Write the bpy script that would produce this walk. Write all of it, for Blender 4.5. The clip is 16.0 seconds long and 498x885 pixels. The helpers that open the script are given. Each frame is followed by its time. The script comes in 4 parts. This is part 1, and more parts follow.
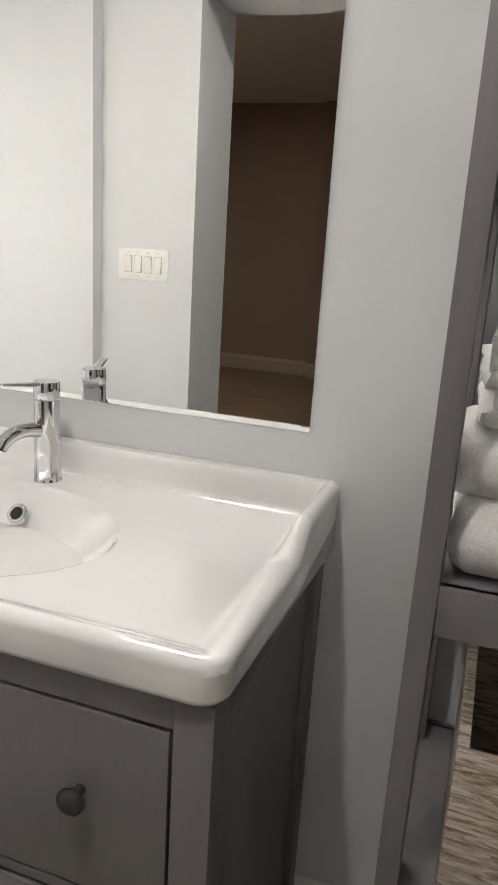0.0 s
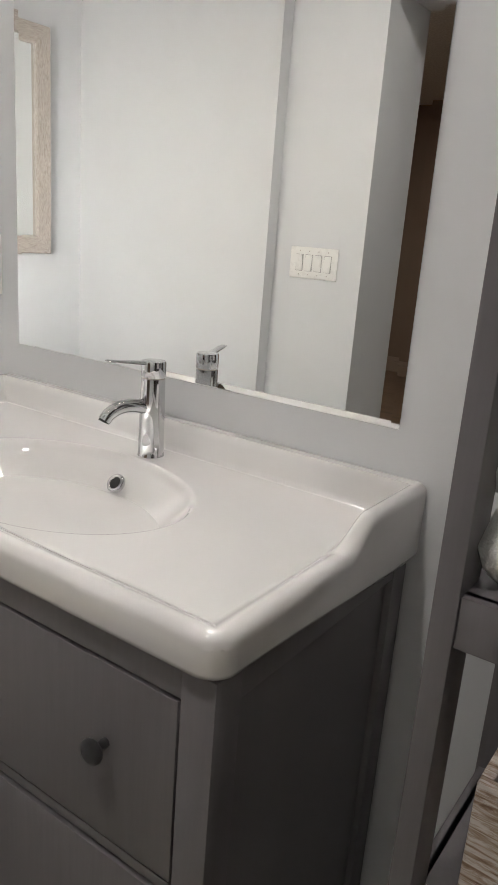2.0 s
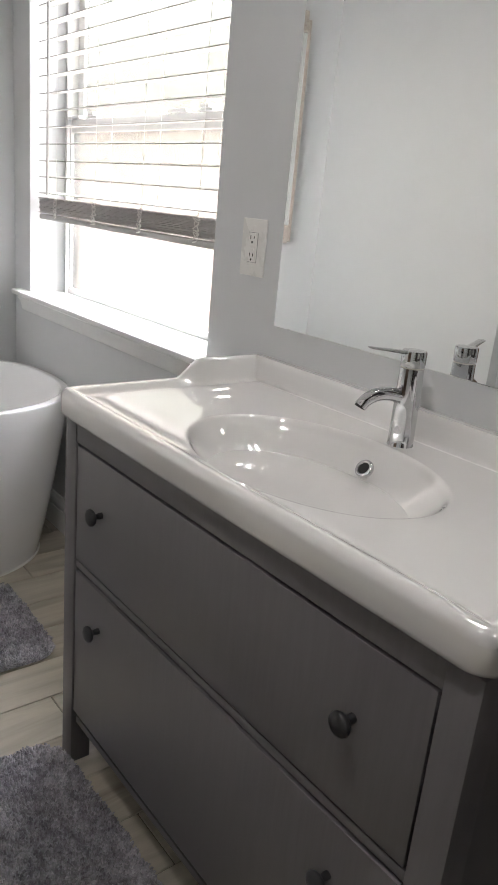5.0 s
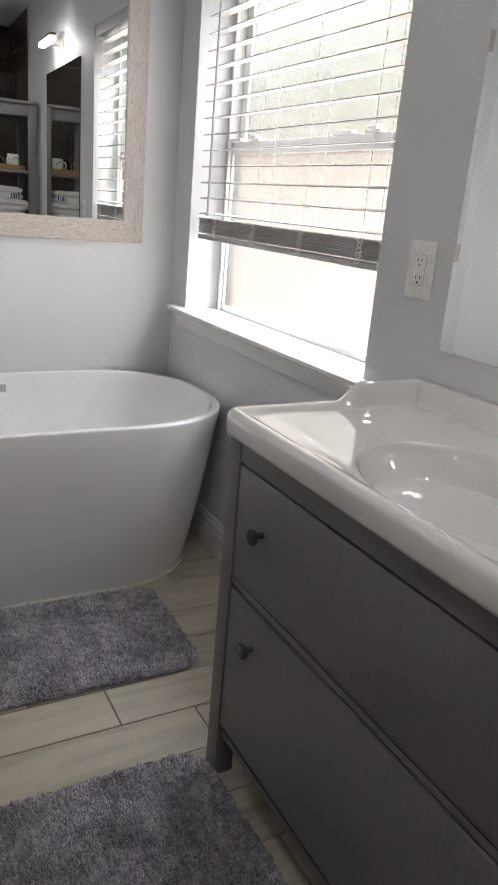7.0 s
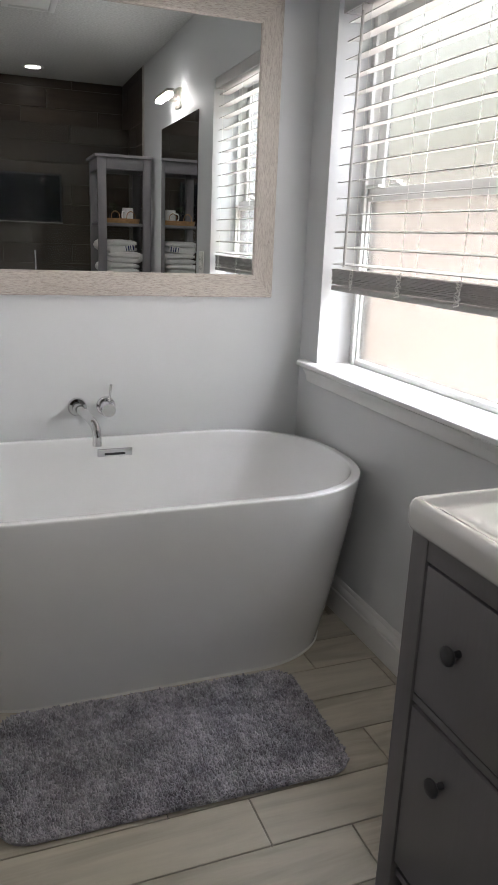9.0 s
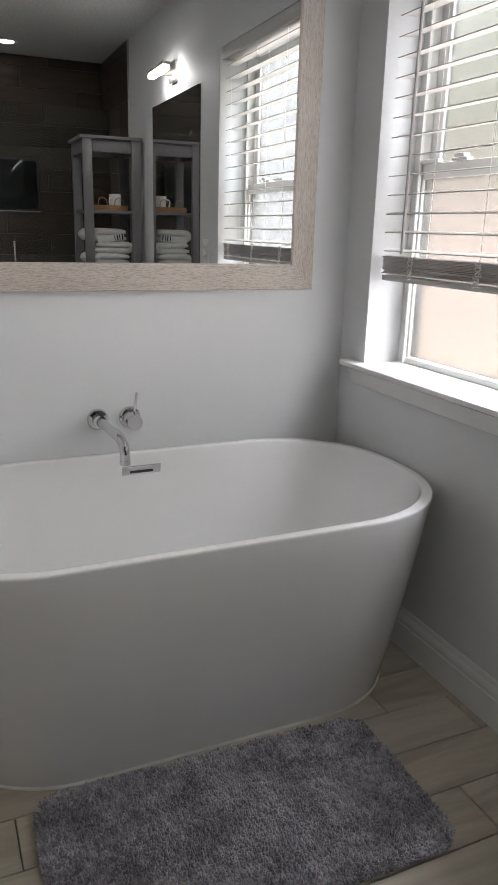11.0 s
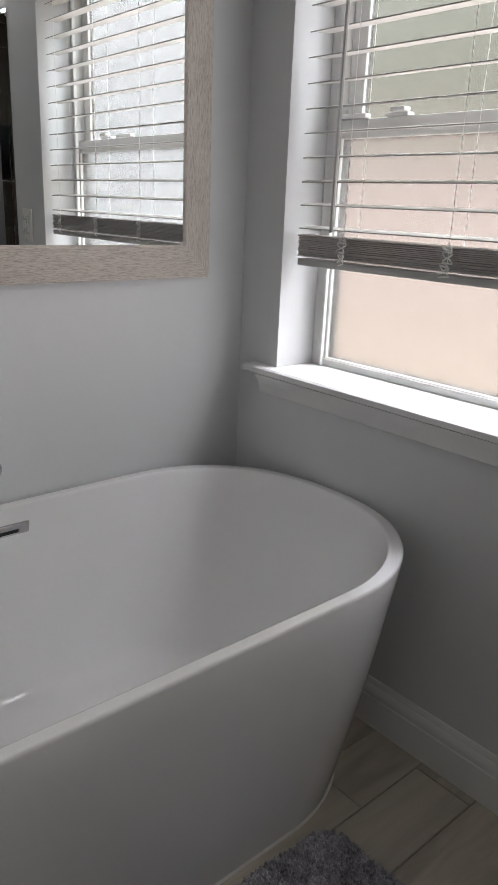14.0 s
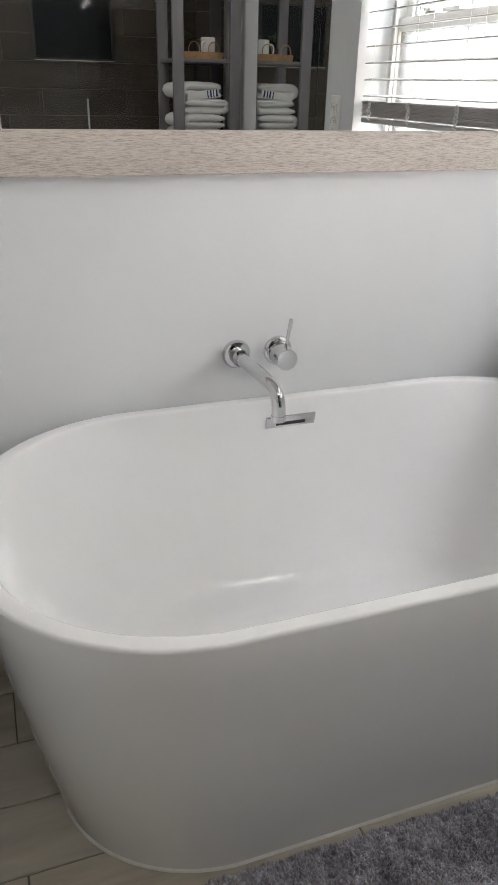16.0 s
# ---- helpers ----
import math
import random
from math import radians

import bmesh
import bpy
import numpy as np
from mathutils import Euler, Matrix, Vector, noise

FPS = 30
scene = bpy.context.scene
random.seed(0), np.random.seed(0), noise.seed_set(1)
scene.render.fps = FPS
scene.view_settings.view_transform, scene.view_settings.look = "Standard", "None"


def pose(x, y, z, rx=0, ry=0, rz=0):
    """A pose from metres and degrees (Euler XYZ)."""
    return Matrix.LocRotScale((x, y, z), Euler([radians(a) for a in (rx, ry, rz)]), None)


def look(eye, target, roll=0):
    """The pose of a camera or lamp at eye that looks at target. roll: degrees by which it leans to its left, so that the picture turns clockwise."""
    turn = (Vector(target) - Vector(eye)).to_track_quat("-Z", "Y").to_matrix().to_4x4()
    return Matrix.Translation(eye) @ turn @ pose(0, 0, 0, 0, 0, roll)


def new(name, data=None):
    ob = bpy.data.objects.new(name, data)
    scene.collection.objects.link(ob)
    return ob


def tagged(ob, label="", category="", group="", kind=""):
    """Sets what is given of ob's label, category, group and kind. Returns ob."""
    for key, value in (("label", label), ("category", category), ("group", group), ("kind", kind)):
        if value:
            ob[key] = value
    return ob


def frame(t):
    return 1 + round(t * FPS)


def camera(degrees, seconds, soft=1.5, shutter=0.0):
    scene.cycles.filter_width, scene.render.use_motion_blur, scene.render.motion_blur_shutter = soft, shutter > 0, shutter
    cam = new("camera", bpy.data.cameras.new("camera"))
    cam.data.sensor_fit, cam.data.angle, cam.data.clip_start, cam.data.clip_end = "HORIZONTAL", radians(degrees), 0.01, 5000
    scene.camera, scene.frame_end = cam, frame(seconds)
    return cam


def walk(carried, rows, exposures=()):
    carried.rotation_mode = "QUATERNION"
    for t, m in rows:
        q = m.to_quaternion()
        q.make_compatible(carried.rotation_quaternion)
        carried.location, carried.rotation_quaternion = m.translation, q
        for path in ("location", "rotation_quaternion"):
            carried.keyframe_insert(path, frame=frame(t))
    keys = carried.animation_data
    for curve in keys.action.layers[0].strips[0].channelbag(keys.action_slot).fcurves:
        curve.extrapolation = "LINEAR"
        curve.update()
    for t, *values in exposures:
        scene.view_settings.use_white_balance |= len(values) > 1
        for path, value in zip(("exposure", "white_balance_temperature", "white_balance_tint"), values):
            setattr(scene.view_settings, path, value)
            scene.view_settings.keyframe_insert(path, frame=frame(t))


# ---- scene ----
cam = camera(37.8, 16.0)
PATH = [
    (0, (0.02, -0.019, 1.313), (-0.59, 1.808, 0.774), 3.5),
    (0.5, (0.022, 0.047, 1.317), (-0.677, 1.845, 0.787), 1.7),
    (1, (0.077, 0.094, 1.317), (-0.792, 1.827, 0.824), 3.0),
    (1.5, (0.153, 0.089, 1.305), (-0.875, 1.725, 0.788), 4.0),
    (2, (0.179, 0.064, 1.294), (-0.908, 1.648, 0.737), 4.3),
    (2.5, (0.177, 0.055, 1.29), (-0.966, 1.588, 0.704), 4.9),
    (3, (0.162, 0.042, 1.285), (-1.073, 1.5, 0.696), 4.7),
    (3.5, (0.154, 0.028, 1.281), (-1.16, 1.415, 0.69), 4.8),
    (4, (0.159, 0.017, 1.288), (-1.214, 1.339, 0.685), 5.1),
    (4.2, (0.151, 0.015, 1.28), (-1.249, 1.311, 0.679), 5.1),
    (6.3, (0.101, -0.063, 1.282), (-1.463, 0.999, 0.628), 5.4),
    (6.5, (0.098, -0.064, 1.285), (-1.493, 0.962, 0.64), 5.2),
    (7, (0.066, -0.075, 1.293), (-1.593, 0.857, 0.676), 4.9),
    (7.5, (0.008, -0.085, 1.307), (-1.713, 0.749, 0.721), 4.3),
    (8, (-0.059, -0.091, 1.316), (-1.826, 0.664, 0.759), 3.7),
    (8.5, (-0.125, -0.097, 1.319), (-1.916, 0.613, 0.78), 2.8),
    (9, (-0.192, -0.125, 1.325), (-1.985, 0.581, 0.787), 2.3),
    (9.5, (-0.256, -0.152, 1.311), (-2.041, 0.569, 0.769), 1.9),
    (9.7, (-0.279, -0.159, 1.304), (-2.06, 0.567, 0.757), 1.8),
    (11.8, (-0.807, -0.36, 1.309), (-2.45, 0.608, 0.708), 0.9),
    (12, (-0.851, -0.39, 1.316), (-2.427, 0.685, 0.715), 0.5),
    (12.5, (-0.926, -0.403, 1.3), (-2.379, 0.826, 0.687), 1.0),
    (13, (-1.046, -0.324, 1.31), (-2.464, 0.957, 0.72), 1.6),
    (13.5, (-1.167, -0.256, 1.309), (-2.583, 1.029, 0.723), 2.2),
    (14, (-1.223, -0.238, 1.302), (-2.649, 1.018, 0.681), 2.4),
    (14.5, (-1.254, -0.253, 1.298), (-2.735, 0.897, 0.603), 2.1),
    (15, (-1.274, -0.255, 1.286), (-2.835, 0.717, 0.5), 1.6),
    (15.5, (-1.285, -0.273, 1.276), (-2.921, 0.507, 0.43), 1.5),
    (16, (-1.275, -0.288, 1.283), (-2.96, 0.326, 0.399), 1.4),
]
EXPOSURES = [(0.0, 2.6, 6420, 12), (2.0, 2.3, 6420, 13), (4.0, 2.0, 6330, 13), (6.7, 1.75, 6200, 13), (7.5, 1.38, 6200, 13), (9.0, 1.42, 6190, 13), (12.0, 0.98, 6230, 14), (13.5, 0.74, 6230, 14), (14.5, 0.92, 6160, 14), (15.2, 1.2, 6170, 14), (16.0, 1.65, 6270, 13)]
walk(cam, [(t, look(eye, target, roll)) for t, eye, target, roll in PATH], EXPOSURES)

# ---- world, sun, light ----
world = bpy.data.worlds.new("world")
scene.world = world
world.use_nodes = True
wn = world.node_tree.nodes
sky = wn.new("ShaderNodeTexSky")
sky.sky_type, sky.sun_disc = "NISHITA", False
sky.sun_elevation, sky.sun_rotation = radians(50), radians(180)
world.node_tree.links.new(sky.outputs[0], wn["Background"].inputs[0])
wn["Background"].inputs[1].default_value = 0.1
sun_data = bpy.data.lights.new("sun", "SUN")
sun_data.energy, sun_data.angle, sun_data.color = 1.0, radians(12), (1, 0.96, 0.9)
sun = new("sun", sun_data)
sun.matrix_world = look((0, -6, 8), (0, 0, 1))
DAYLIGHT = 6.9      # glow of the overcast distance outside the window
LED = 17.0          # glow of the vanity light's diffuser


# ---- materials ----
class Mat:
    """A small builder for node materials."""

    def __init__(self, name, color, rough=0.5, metal=0.0, **more):
        self.m = bpy.data.materials.new(name)
        self.m.use_nodes = True
        self.n, self.l = self.m.node_tree.nodes, self.m.node_tree.links
        self.b = self.n["Principled BSDF"]
        self.set("Base Color", (*color, 1))
        self.set("Roughness", rough)
        self.set("Metallic", metal)
        for k, v in more.items():
            self.set(k.replace("_", " "), v)
        self.coord = self.n.new("ShaderNodeTexCoord").outputs["Object"]

    def set(self, key, value):
        self.b.inputs[key].default_value = value

    def scaled(self, scale, source=None):
        mp = self.n.new("ShaderNodeMapping")
        mp.inputs["Scale"].default_value = scale
        self.l.new(source or self.coord, mp.inputs["Vector"])
        return mp.outputs[0]

    def world_pos(self):
        return self.n.new("ShaderNodeNewGeometry").outputs["Position"]

    def noise(self, scale, detail=4, rough=0.55, vec=None, distort=0.0):
        t = self.n.new("ShaderNodeTexNoise")
        t.inputs["Scale"].default_value = scale
        t.inputs["Detail"].default_value = detail
        t.inputs["Roughness"].default_value = rough
        t.inputs["Distortion"].default_value = distort
        self.l.new(vec or self.coord, t.inputs["Vector"])
        return t.outputs["Fac"]

    def ramp(self, fac, stops):
        r = self.n.new("ShaderNodeValToRGB")
        e = r.color_ramp.elements
        while len(e) < len(stops):
            e.new(0.5)
        for el, (p, c) in zip(e, stops):
            el.position, el.color = p, (*c, 1) if len(c) == 3 else c
        self.l.new(fac, r.inputs[0])
        return r.outputs[0]

    def mix(self, fac, a, b, mode="MIX"):
        x = self.n.new("ShaderNodeMix")
        x.data_type, x.blend_type = "RGBA", mode
        for s, v in ((0, fac), (6, a), (7, b)):
            if hasattr(v, "is_linked"):
                self.l.new(v, x.inputs[s])
            elif s == 0:
                x.inputs[0].default_value = v
            else:
                x.inputs[s].default_value = (*v, 1)
        return x.outputs[2]

    def color(self, out):
        self.l.new(out, self.b.inputs["Base Color"])
        return self

    def rough(self, fac, lo, hi):
        r = self.n.new("ShaderNodeMapRange")
        r.inputs["To Min"].default_value, r.inputs["To Max"].default_value = lo, hi
        self.l.new(fac, r.inputs[0])
        self.l.new(r.outputs[0], self.b.inputs["Roughness"])
        return self

    def bump(self, fac, strength, dist=0.001):
        b = self.n.new("ShaderNodeBump")
        b.inputs["Strength"].default_value, b.inputs["Distance"].default_value = strength, dist
        prev = self.b.inputs["Normal"]
        if prev.is_linked:
            self.l.new(prev.links[0].from_socket, b.inputs["Normal"])
        self.l.new(fac, b.inputs["Height"])
        self.l.new(b.outputs[0], prev)
        return self

    def random(self):
        return self.n.new("ShaderNodeObjectInfo").outputs["Random"]


def plain(name, color, rough=0.5, metal=0.0, vary=0.04, scale=6.0, grain=0.0, grain_scale=400.0, **more):
    """A painted or moulded surface with a faint drift of tone and gloss, and a fine relief."""
    m = Mat(name, color, rough, metal, **more)
    f = m.noise(scale, 3)
    lo, hi = [c * (1 - vary) for c in color], [min(1, c * (1 + vary)) for c in color]
    m.color(m.ramp(f, [(0.3, lo), (0.7, hi)]))
    m.rough(m.noise(scale * 5, 3), rough * 0.85, min(1, rough * 1.15))
    if grain:
        m.bump(m.noise(grain_scale, 2), grain, 0.0005)
    return m.m


def glow(name, color, strength):
    m = Mat(name, color, 0.6)
    m.set("Emission Color", (*color, 1))
    m.set("Emission Strength", strength)
    return m.m


def sprayed():
    """Ceiling with a coarse sprayed texture."""
    m = Mat("ceiling_texture", (0.70, 0.70, 0.69), 0.92)
    g = m.noise(70, 4, 0.6)
    # the bump's noise also darkens its hollows in colour, painting in their shade
    m.color(m.ramp(g, [(0.35, (0.60, 0.60, 0.59)), (0.65, (0.76, 0.76, 0.75))]))
    return m.bump(g, 1.0, 0.006).m


WALL = plain("wall_paint", (0.67, 0.68, 0.69), 0.55, vary=0.02, scale=2.5, grain=0.25, grain_scale=260)
TRIM = plain("white_trim_paint", (0.80, 0.80, 0.79), 0.32, vary=0.02, grain=0.06, grain_scale=120)
CEIL = sprayed()
VINYL = plain("white_vinyl", (0.66, 0.66, 0.645), 0.35, vary=0.02)
SLAT = plain("blind_slat_white", (0.50, 0.49, 0.478), 0.42, vary=0.03, scale=9)
CORD = plain("blind_cord", (0.86, 0.85, 0.82), 0.8)
PORCELAIN = plain("white_porcelain", (0.80, 0.79, 0.775), 0.02, vary=0.01, scale=3, Coat_Weight=1.0, Coat_Roughness=0.01, Coat_IOR=1.85, Specular_IOR_Level=0.9)
ACRYLIC = plain("white_acrylic", (0.86, 0.86, 0.865), 0.12, vary=0.012, scale=2.5, Coat_Weight=0.7, Coat_Roughness=0.03)
CHROME = plain("chrome", (0.66, 0.665, 0.675), 0.05, 1.0, vary=0.02)
NICKEL = plain("brushed_nickel", (0.55, 0.52, 0.48), 0.3, 1.0, vary=0.05)
BLACK = plain("black_rubber", (0.01, 0.01, 0.011), 0.5)
KNOB = plain("dark_grey_knob", (0.035, 0.035, 0.038), 0.42, vary=0.08, scale=30)
PLATE = plain("switch_plate_plastic", (0.80, 0.79, 0.76), 0.28, vary=0.01)
# grey that paints in the shade of the gaps in switch and outlet
GAP_SHADE = plain("switch_gap_shade", (0.34, 0.335, 0.32), 0.5)
SLOT = plain("dark_slot", (0.02, 0.02, 0.02), 0.6)
MIRROR = Mat("mirror_silver", (0.90, 0.92, 0.915), 0.0, 1.0).m
SCREEN = plain("tv_screen", (0.003, 0.003, 0.004), 0.3, vary=0.0, Specular_IOR_Level=0.08)
TAUPE = plain("taupe_baseboard", (0.36, 0.28, 0.21), 0.5)
GRAVE = plain("dark_room_wall", (0.25, 0.18, 0.13), 0.75, vary=0.05, scale=1.5, grain=0.2, grain_scale=200)
LEAF = plain("plant_leaf", (0.05, 0.09, 0.03), 0.5, vary=0.3, scale=40)
MUG = plain("white_mug_glaze", (0.78, 0.78, 0.76), 0.15, vary=0.02)
GROUT = plain("floor_grout", (0.16, 0.145, 0.12), 0.9, vary=0.12, scale=20, grain=0.5, grain_scale=300)
CAULK = plain("caulk", (0.72, 0.71, 0.68), 0.5, vary=0.05, scale=20)
LED_MAT = glow("led_diffuser", (1.0, 0.95, 0.88), LED)
CAN_MAT = glow("downlight_lens", (1.0, 0.95, 0.88), 76.0)
# glow of an added lamp, kept out of view, that lifts the dark room
ROOM_FILL_MAT = glow("room_fill_lens", (1.0, 0.93, 0.84), 190.0)
SHOWER_CAN_MAT = glow("shower_downlight_lens", (1.0, 0.92, 0.82), 12.0)


def grey_wood():
    """Grey stain on wood, grain along z of the object."""
    m = Mat("grey_stained_wood", (0.14, 0.138, 0.145), 0.42)
    g = m.noise(14, 5, 0.6, m.scaled((9, 9, 0.6)))
    d = m.noise(3, 2)
    c = m.ramp(g, [(0.25, (0.148, 0.139, 0.146)), (0.75, (0.180, 0.170, 0.178))])
    m.color(m.mix(0.35, c, m.ramp(d, [(0.3, (0.142, 0.134, 0.141)), (0.7, (0.186, 0.176, 0.184))])))
    m.rough(g, 0.36, 0.5)
    return m.bump(m.noise(60, 3, 0.5, m.scaled((12, 12, 0.5))), 0.12, 0.0006).m


def pale_oak(name, scale):
    """Pale limed wood with fine dark pores; scale stretches the grain along one axis."""
    m = Mat(name, (0.5, 0.42, 0.35), 0.55)
    v = m.scaled(scale)
    g = m.noise(105, 5, 0.7, v, 0.4)
    broad = m.noise(9, 3, 0.5, v)
    c = m.ramp(g, [(0.36, (0.24, 0.20, 0.172)), (0.47, (0.45, 0.395, 0.35)), (0.6, (0.58, 0.53, 0.48))])
    c = m.mix(0.22, c, m.ramp(broad, [(0.3, (0.43, 0.38, 0.335)), (0.7, (0.57, 0.52, 0.47))]))
    m.color(c)
    return m.bump(g, 0.5, 0.0015).m


def plank_tile(name, dark, mid, light, axis_scale, rough, gloss=0.5):
    """Wood-look porcelain: drifting streaks along the plank, each plank its own tone."""
    m = Mat(name, mid, rough, Specular_IOR_Level=gloss)
    r = m.random()
    off = m.n.new("ShaderNodeVectorMath")
    off.operation = "ADD"
    comb = m.n.new("ShaderNodeCombineXYZ")
    mul = m.n.new("ShaderNodeMath")
    mul.operation = "MULTIPLY"
    mul.inputs[1].default_value = 37.0
    m.l.new(r, mul.inputs[0])
    for s in (0, 1, 2):
        m.l.new(mul.outputs[0], comb.inputs[s])
    m.l.new(m.world_pos(), off.inputs[0])
    m.l.new(comb.outputs[0], off.inputs[1])
    v = m.scaled(axis_scale, off.outputs[0])
    fine = m.noise(26, 6, 0.62, v, 0.5)
    streak = m.noise(7, 4, 0.6, v, 1.6)
    c = m.ramp(fine, [(0.3, [x * 0.78 for x in mid]), (0.7, [min(1, x * 1.12) for x in mid])])
    c = m.mix(m.ramp(streak, [(0.47, (0, 0, 0)), (0.60, (0.45, 0.45, 0.45)), (0.72, (0.9, 0.9, 0.9))]), c, dark)
    c = m.mix(m.ramp(r, [(0.0, (0, 0, 0)), (1.0, (0.5, 0.5, 0.5))]), c, light)
    m.color(c)
    m.rough(fine, rough * 0.8, rough * 1.2)
    return m.bump(fine, 0.10, 0.0006).m


GREY = grey_wood()
OAK_Y = pale_oak("pale_oak_along_y", (6, 0.5, 6))
OAK_Z = pale_oak("pale_oak_along_z", (6, 6, 0.5))
FLOOR_TILE = plank_tile("wood_look_floor_tile", (0.20, 0.168, 0.128), (0.47, 0.425, 0.34), (0.53, 0.49, 0.41), (1.0, 0.12, 1.0), 0.34)
SHOWER_TILE = plank_tile("brown_shower_tile", (0.029, 0.022, 0.017), (0.060, 0.046, 0.036), (0.077, 0.061, 0.049), (0.12, 0.12, 1.0), 0.3, 0.18)
WOOD_FLOOR = plank_tile("brown_room_floor", (0.10, 0.065, 0.04), (0.22, 0.15, 0.10), (0.26, 0.18, 0.12), (0.12, 1.0, 1.0), 0.4)


def rug_mat():
    """Soft grey pile: broad brushed patches, and every tuft a little lighter or darker."""
    m = Mat("grey_rug_pile", (0.15, 0.145, 0.16), 0.95)
    pos = m.world_pos()
    patch = m.noise(11, 4, 0.6, pos)
    clump = m.noise(48, 4, 0.65, pos)
    tuft = m.n.new("ShaderNodeNewGeometry").outputs["Random Per Island"]
    c = m.ramp(patch, [(0.36, (0.25, 0.24, 0.265)), (0.64, (0.62, 0.60, 0.645))])
    # darkest tufts and the clump noise paint in shade of the pile's gaps
    m.color(m.mix(0.36, c, m.ramp(tuft, [(0.0, (0.08, 0.076, 0.086)), (0.5, (0.30, 0.29, 0.315)), (1.0, (0.62, 0.605, 0.645))])))
    m.color(m.mix(0.6, m.b.inputs["Base Color"].links[0].from_socket, m.ramp(clump, [(0.40, (0.30, 0.30, 0.31)), (0.58, (1, 1, 1))]), "MULTIPLY"))
    m.set("Sheen Weight", 0.2)
    return m.m


def towel_mat():
    m = Mat("white_terry", (0.76, 0.75, 0.72), 0.95)
    f = m.noise(260, 3, 0.6)
    m.color(m.ramp(f, [(0.3, (0.66, 0.65, 0.62)), (0.7, (0.80, 0.79, 0.77))]))
    m.set("Sheen Weight", 0.3)
    m.bump(m.noise(420, 2), 0.9, 0.002)
    return m.bump(m.noise(35, 3), 0.5, 0.004).m


def basket_mat():
    """Whitewashed rough-sawn wood."""
    m = Mat("whitewashed_wood", (0.4, 0.33, 0.27), 0.8)
    v = m.scaled((0.8, 7, 7))
    g = m.noise(22, 6, 0.7, v, 0.8)
    m.color(m.ramp(g, [(0.36, (0.20, 0.125, 0.075)), (0.46, (0.36, 0.27, 0.20)), (0.58, (0.60, 0.55, 0.50))]))
    return m.bump(g, 0.8, 0.003).m


def frosted():
    """Pebbled obscure glass: sparkle painted in as a lighter or darker tint for every pebble."""
    m = Mat("obscure_glass", (0.086, 0.0865, 0.0855), 0.26)
    m.set("Transmission Weight", 1.0)
    m.set("IOR", 1.3)
    pebble = m.noise(330, 2, 0.6)
    m.color(m.ramp(pebble, [(0.36, (0.052, 0.053, 0.052)), (0.5, (0.084, 0.0845, 0.0835)), (0.66, (0.135, 0.136, 0.134))]))
    return m.bump(pebble, 0.5, 0.0025).m


def clear_glass():
    m = Mat("clear_glass", (0.93, 0.96, 0.95), 0.0)
    m.set("Transmission Weight", 1.0)
    m.set("IOR", 1.27)
    return m.m


def outside():
    """Blurred distance under an overcast sky: a pale stucco wall low, greenery above it, then cloud."""
    m = Mat("overcast_distance", (0.5, 0.5, 0.5), 0.9)
    sep = m.n.new("ShaderNodeSeparateXYZ")
    m.l.new(m.world_pos(), sep.inputs[0])
    h = m.n.new("ShaderNodeMapRange")
    h.inputs["From Min"].default_value, h.inputs["From Max"].default_value = 0.0, 4.0
    m.l.new(sep.outputs[2], h.inputs[0])
    c = m.ramp(h.outputs[0], [(0.0, (0.95, 0.78, 0.58)), (0.16, (0.86, 0.68, 0.55)), (0.395, (0.72, 0.56, 0.48)),
                              (0.43, (0.30, 0.30, 0.205)), (0.62, (0.37, 0.375, 0.275)), (0.80, (0.6, 0.61, 0.52)), (0.95, (0.93, 0.97, 0.99)), (1.0, (0.95, 0.98, 1.0))])
    leaf = m.noise(3.0, 4, 0.6, m.world_pos())
    c = m.mix(0.15, c, m.ramp(leaf, [(0.35, (0.45, 0.46, 0.4)), (0.65, (1, 1, 1))]))
    # towards the east the wall and the trees give way to open sky
    open_sky = m.n.new("ShaderNodeMapRange")
    open_sky.inputs["From Min"].default_value, open_sky.inputs["From Max"].default_value = -2.6, 0.4
    m.l.new(sep.outputs[0], open_sky.inputs[0])
    c = m.mix(open_sky.outputs[0], c, (0.96, 0.955, 0.93))
    bright = m.n.new("ShaderNodeMapRange")
    bright.inputs["From Min"].default_value, bright.inputs["From Max"].default_value = -0.3, 3.5
    bright.inputs["To Min"].default_value, bright.inputs["To Max"].default_value = DAYLIGHT * 1.0, DAYLIGHT * 1.15
    m.l.new(sep.outputs[0], bright.inputs[0])
    # open overcast sky above the trees is far brighter than what stands below it
    high = m.n.new("ShaderNodeMapRange")
    high.interpolation_type = "SMOOTHSTEP"
    high.inputs["From Min"].default_value, high.inputs["From Max"].default_value = 2.4, 5.0
    high.inputs["To Min"].default_value, high.inputs["To Max"].default_value = 1.0, 2.2
    m.l.new(sep.outputs[2], high.inputs[0])
    both = m.n.new("ShaderNodeMath")
    both.operation = "MULTIPLY"
    m.l.new(bright.outputs[0], both.inputs[0])
    m.l.new(high.outputs[0], both.inputs[1])
    m.l.new(c, m.b.inputs["Emission Color"])
    m.l.new(both.outputs[0], m.b.inputs["Emission Strength"])
    m.set("Base Color", (0.1, 0.1, 0.1, 1))
    return m.m


RUG, TOWEL, BASKET = rug_mat(), towel_mat(), basket_mat()
FROST, CLEAR, OUTSIDE = frosted(), clear_glass(), outside()
BAMBOO = plain("bamboo", (0.42, 0.24, 0.10), 0.45, vary=0.2, scale=60)
BLUE = plain("navy_stripe", (0.02, 0.035, 0.12), 0.9)


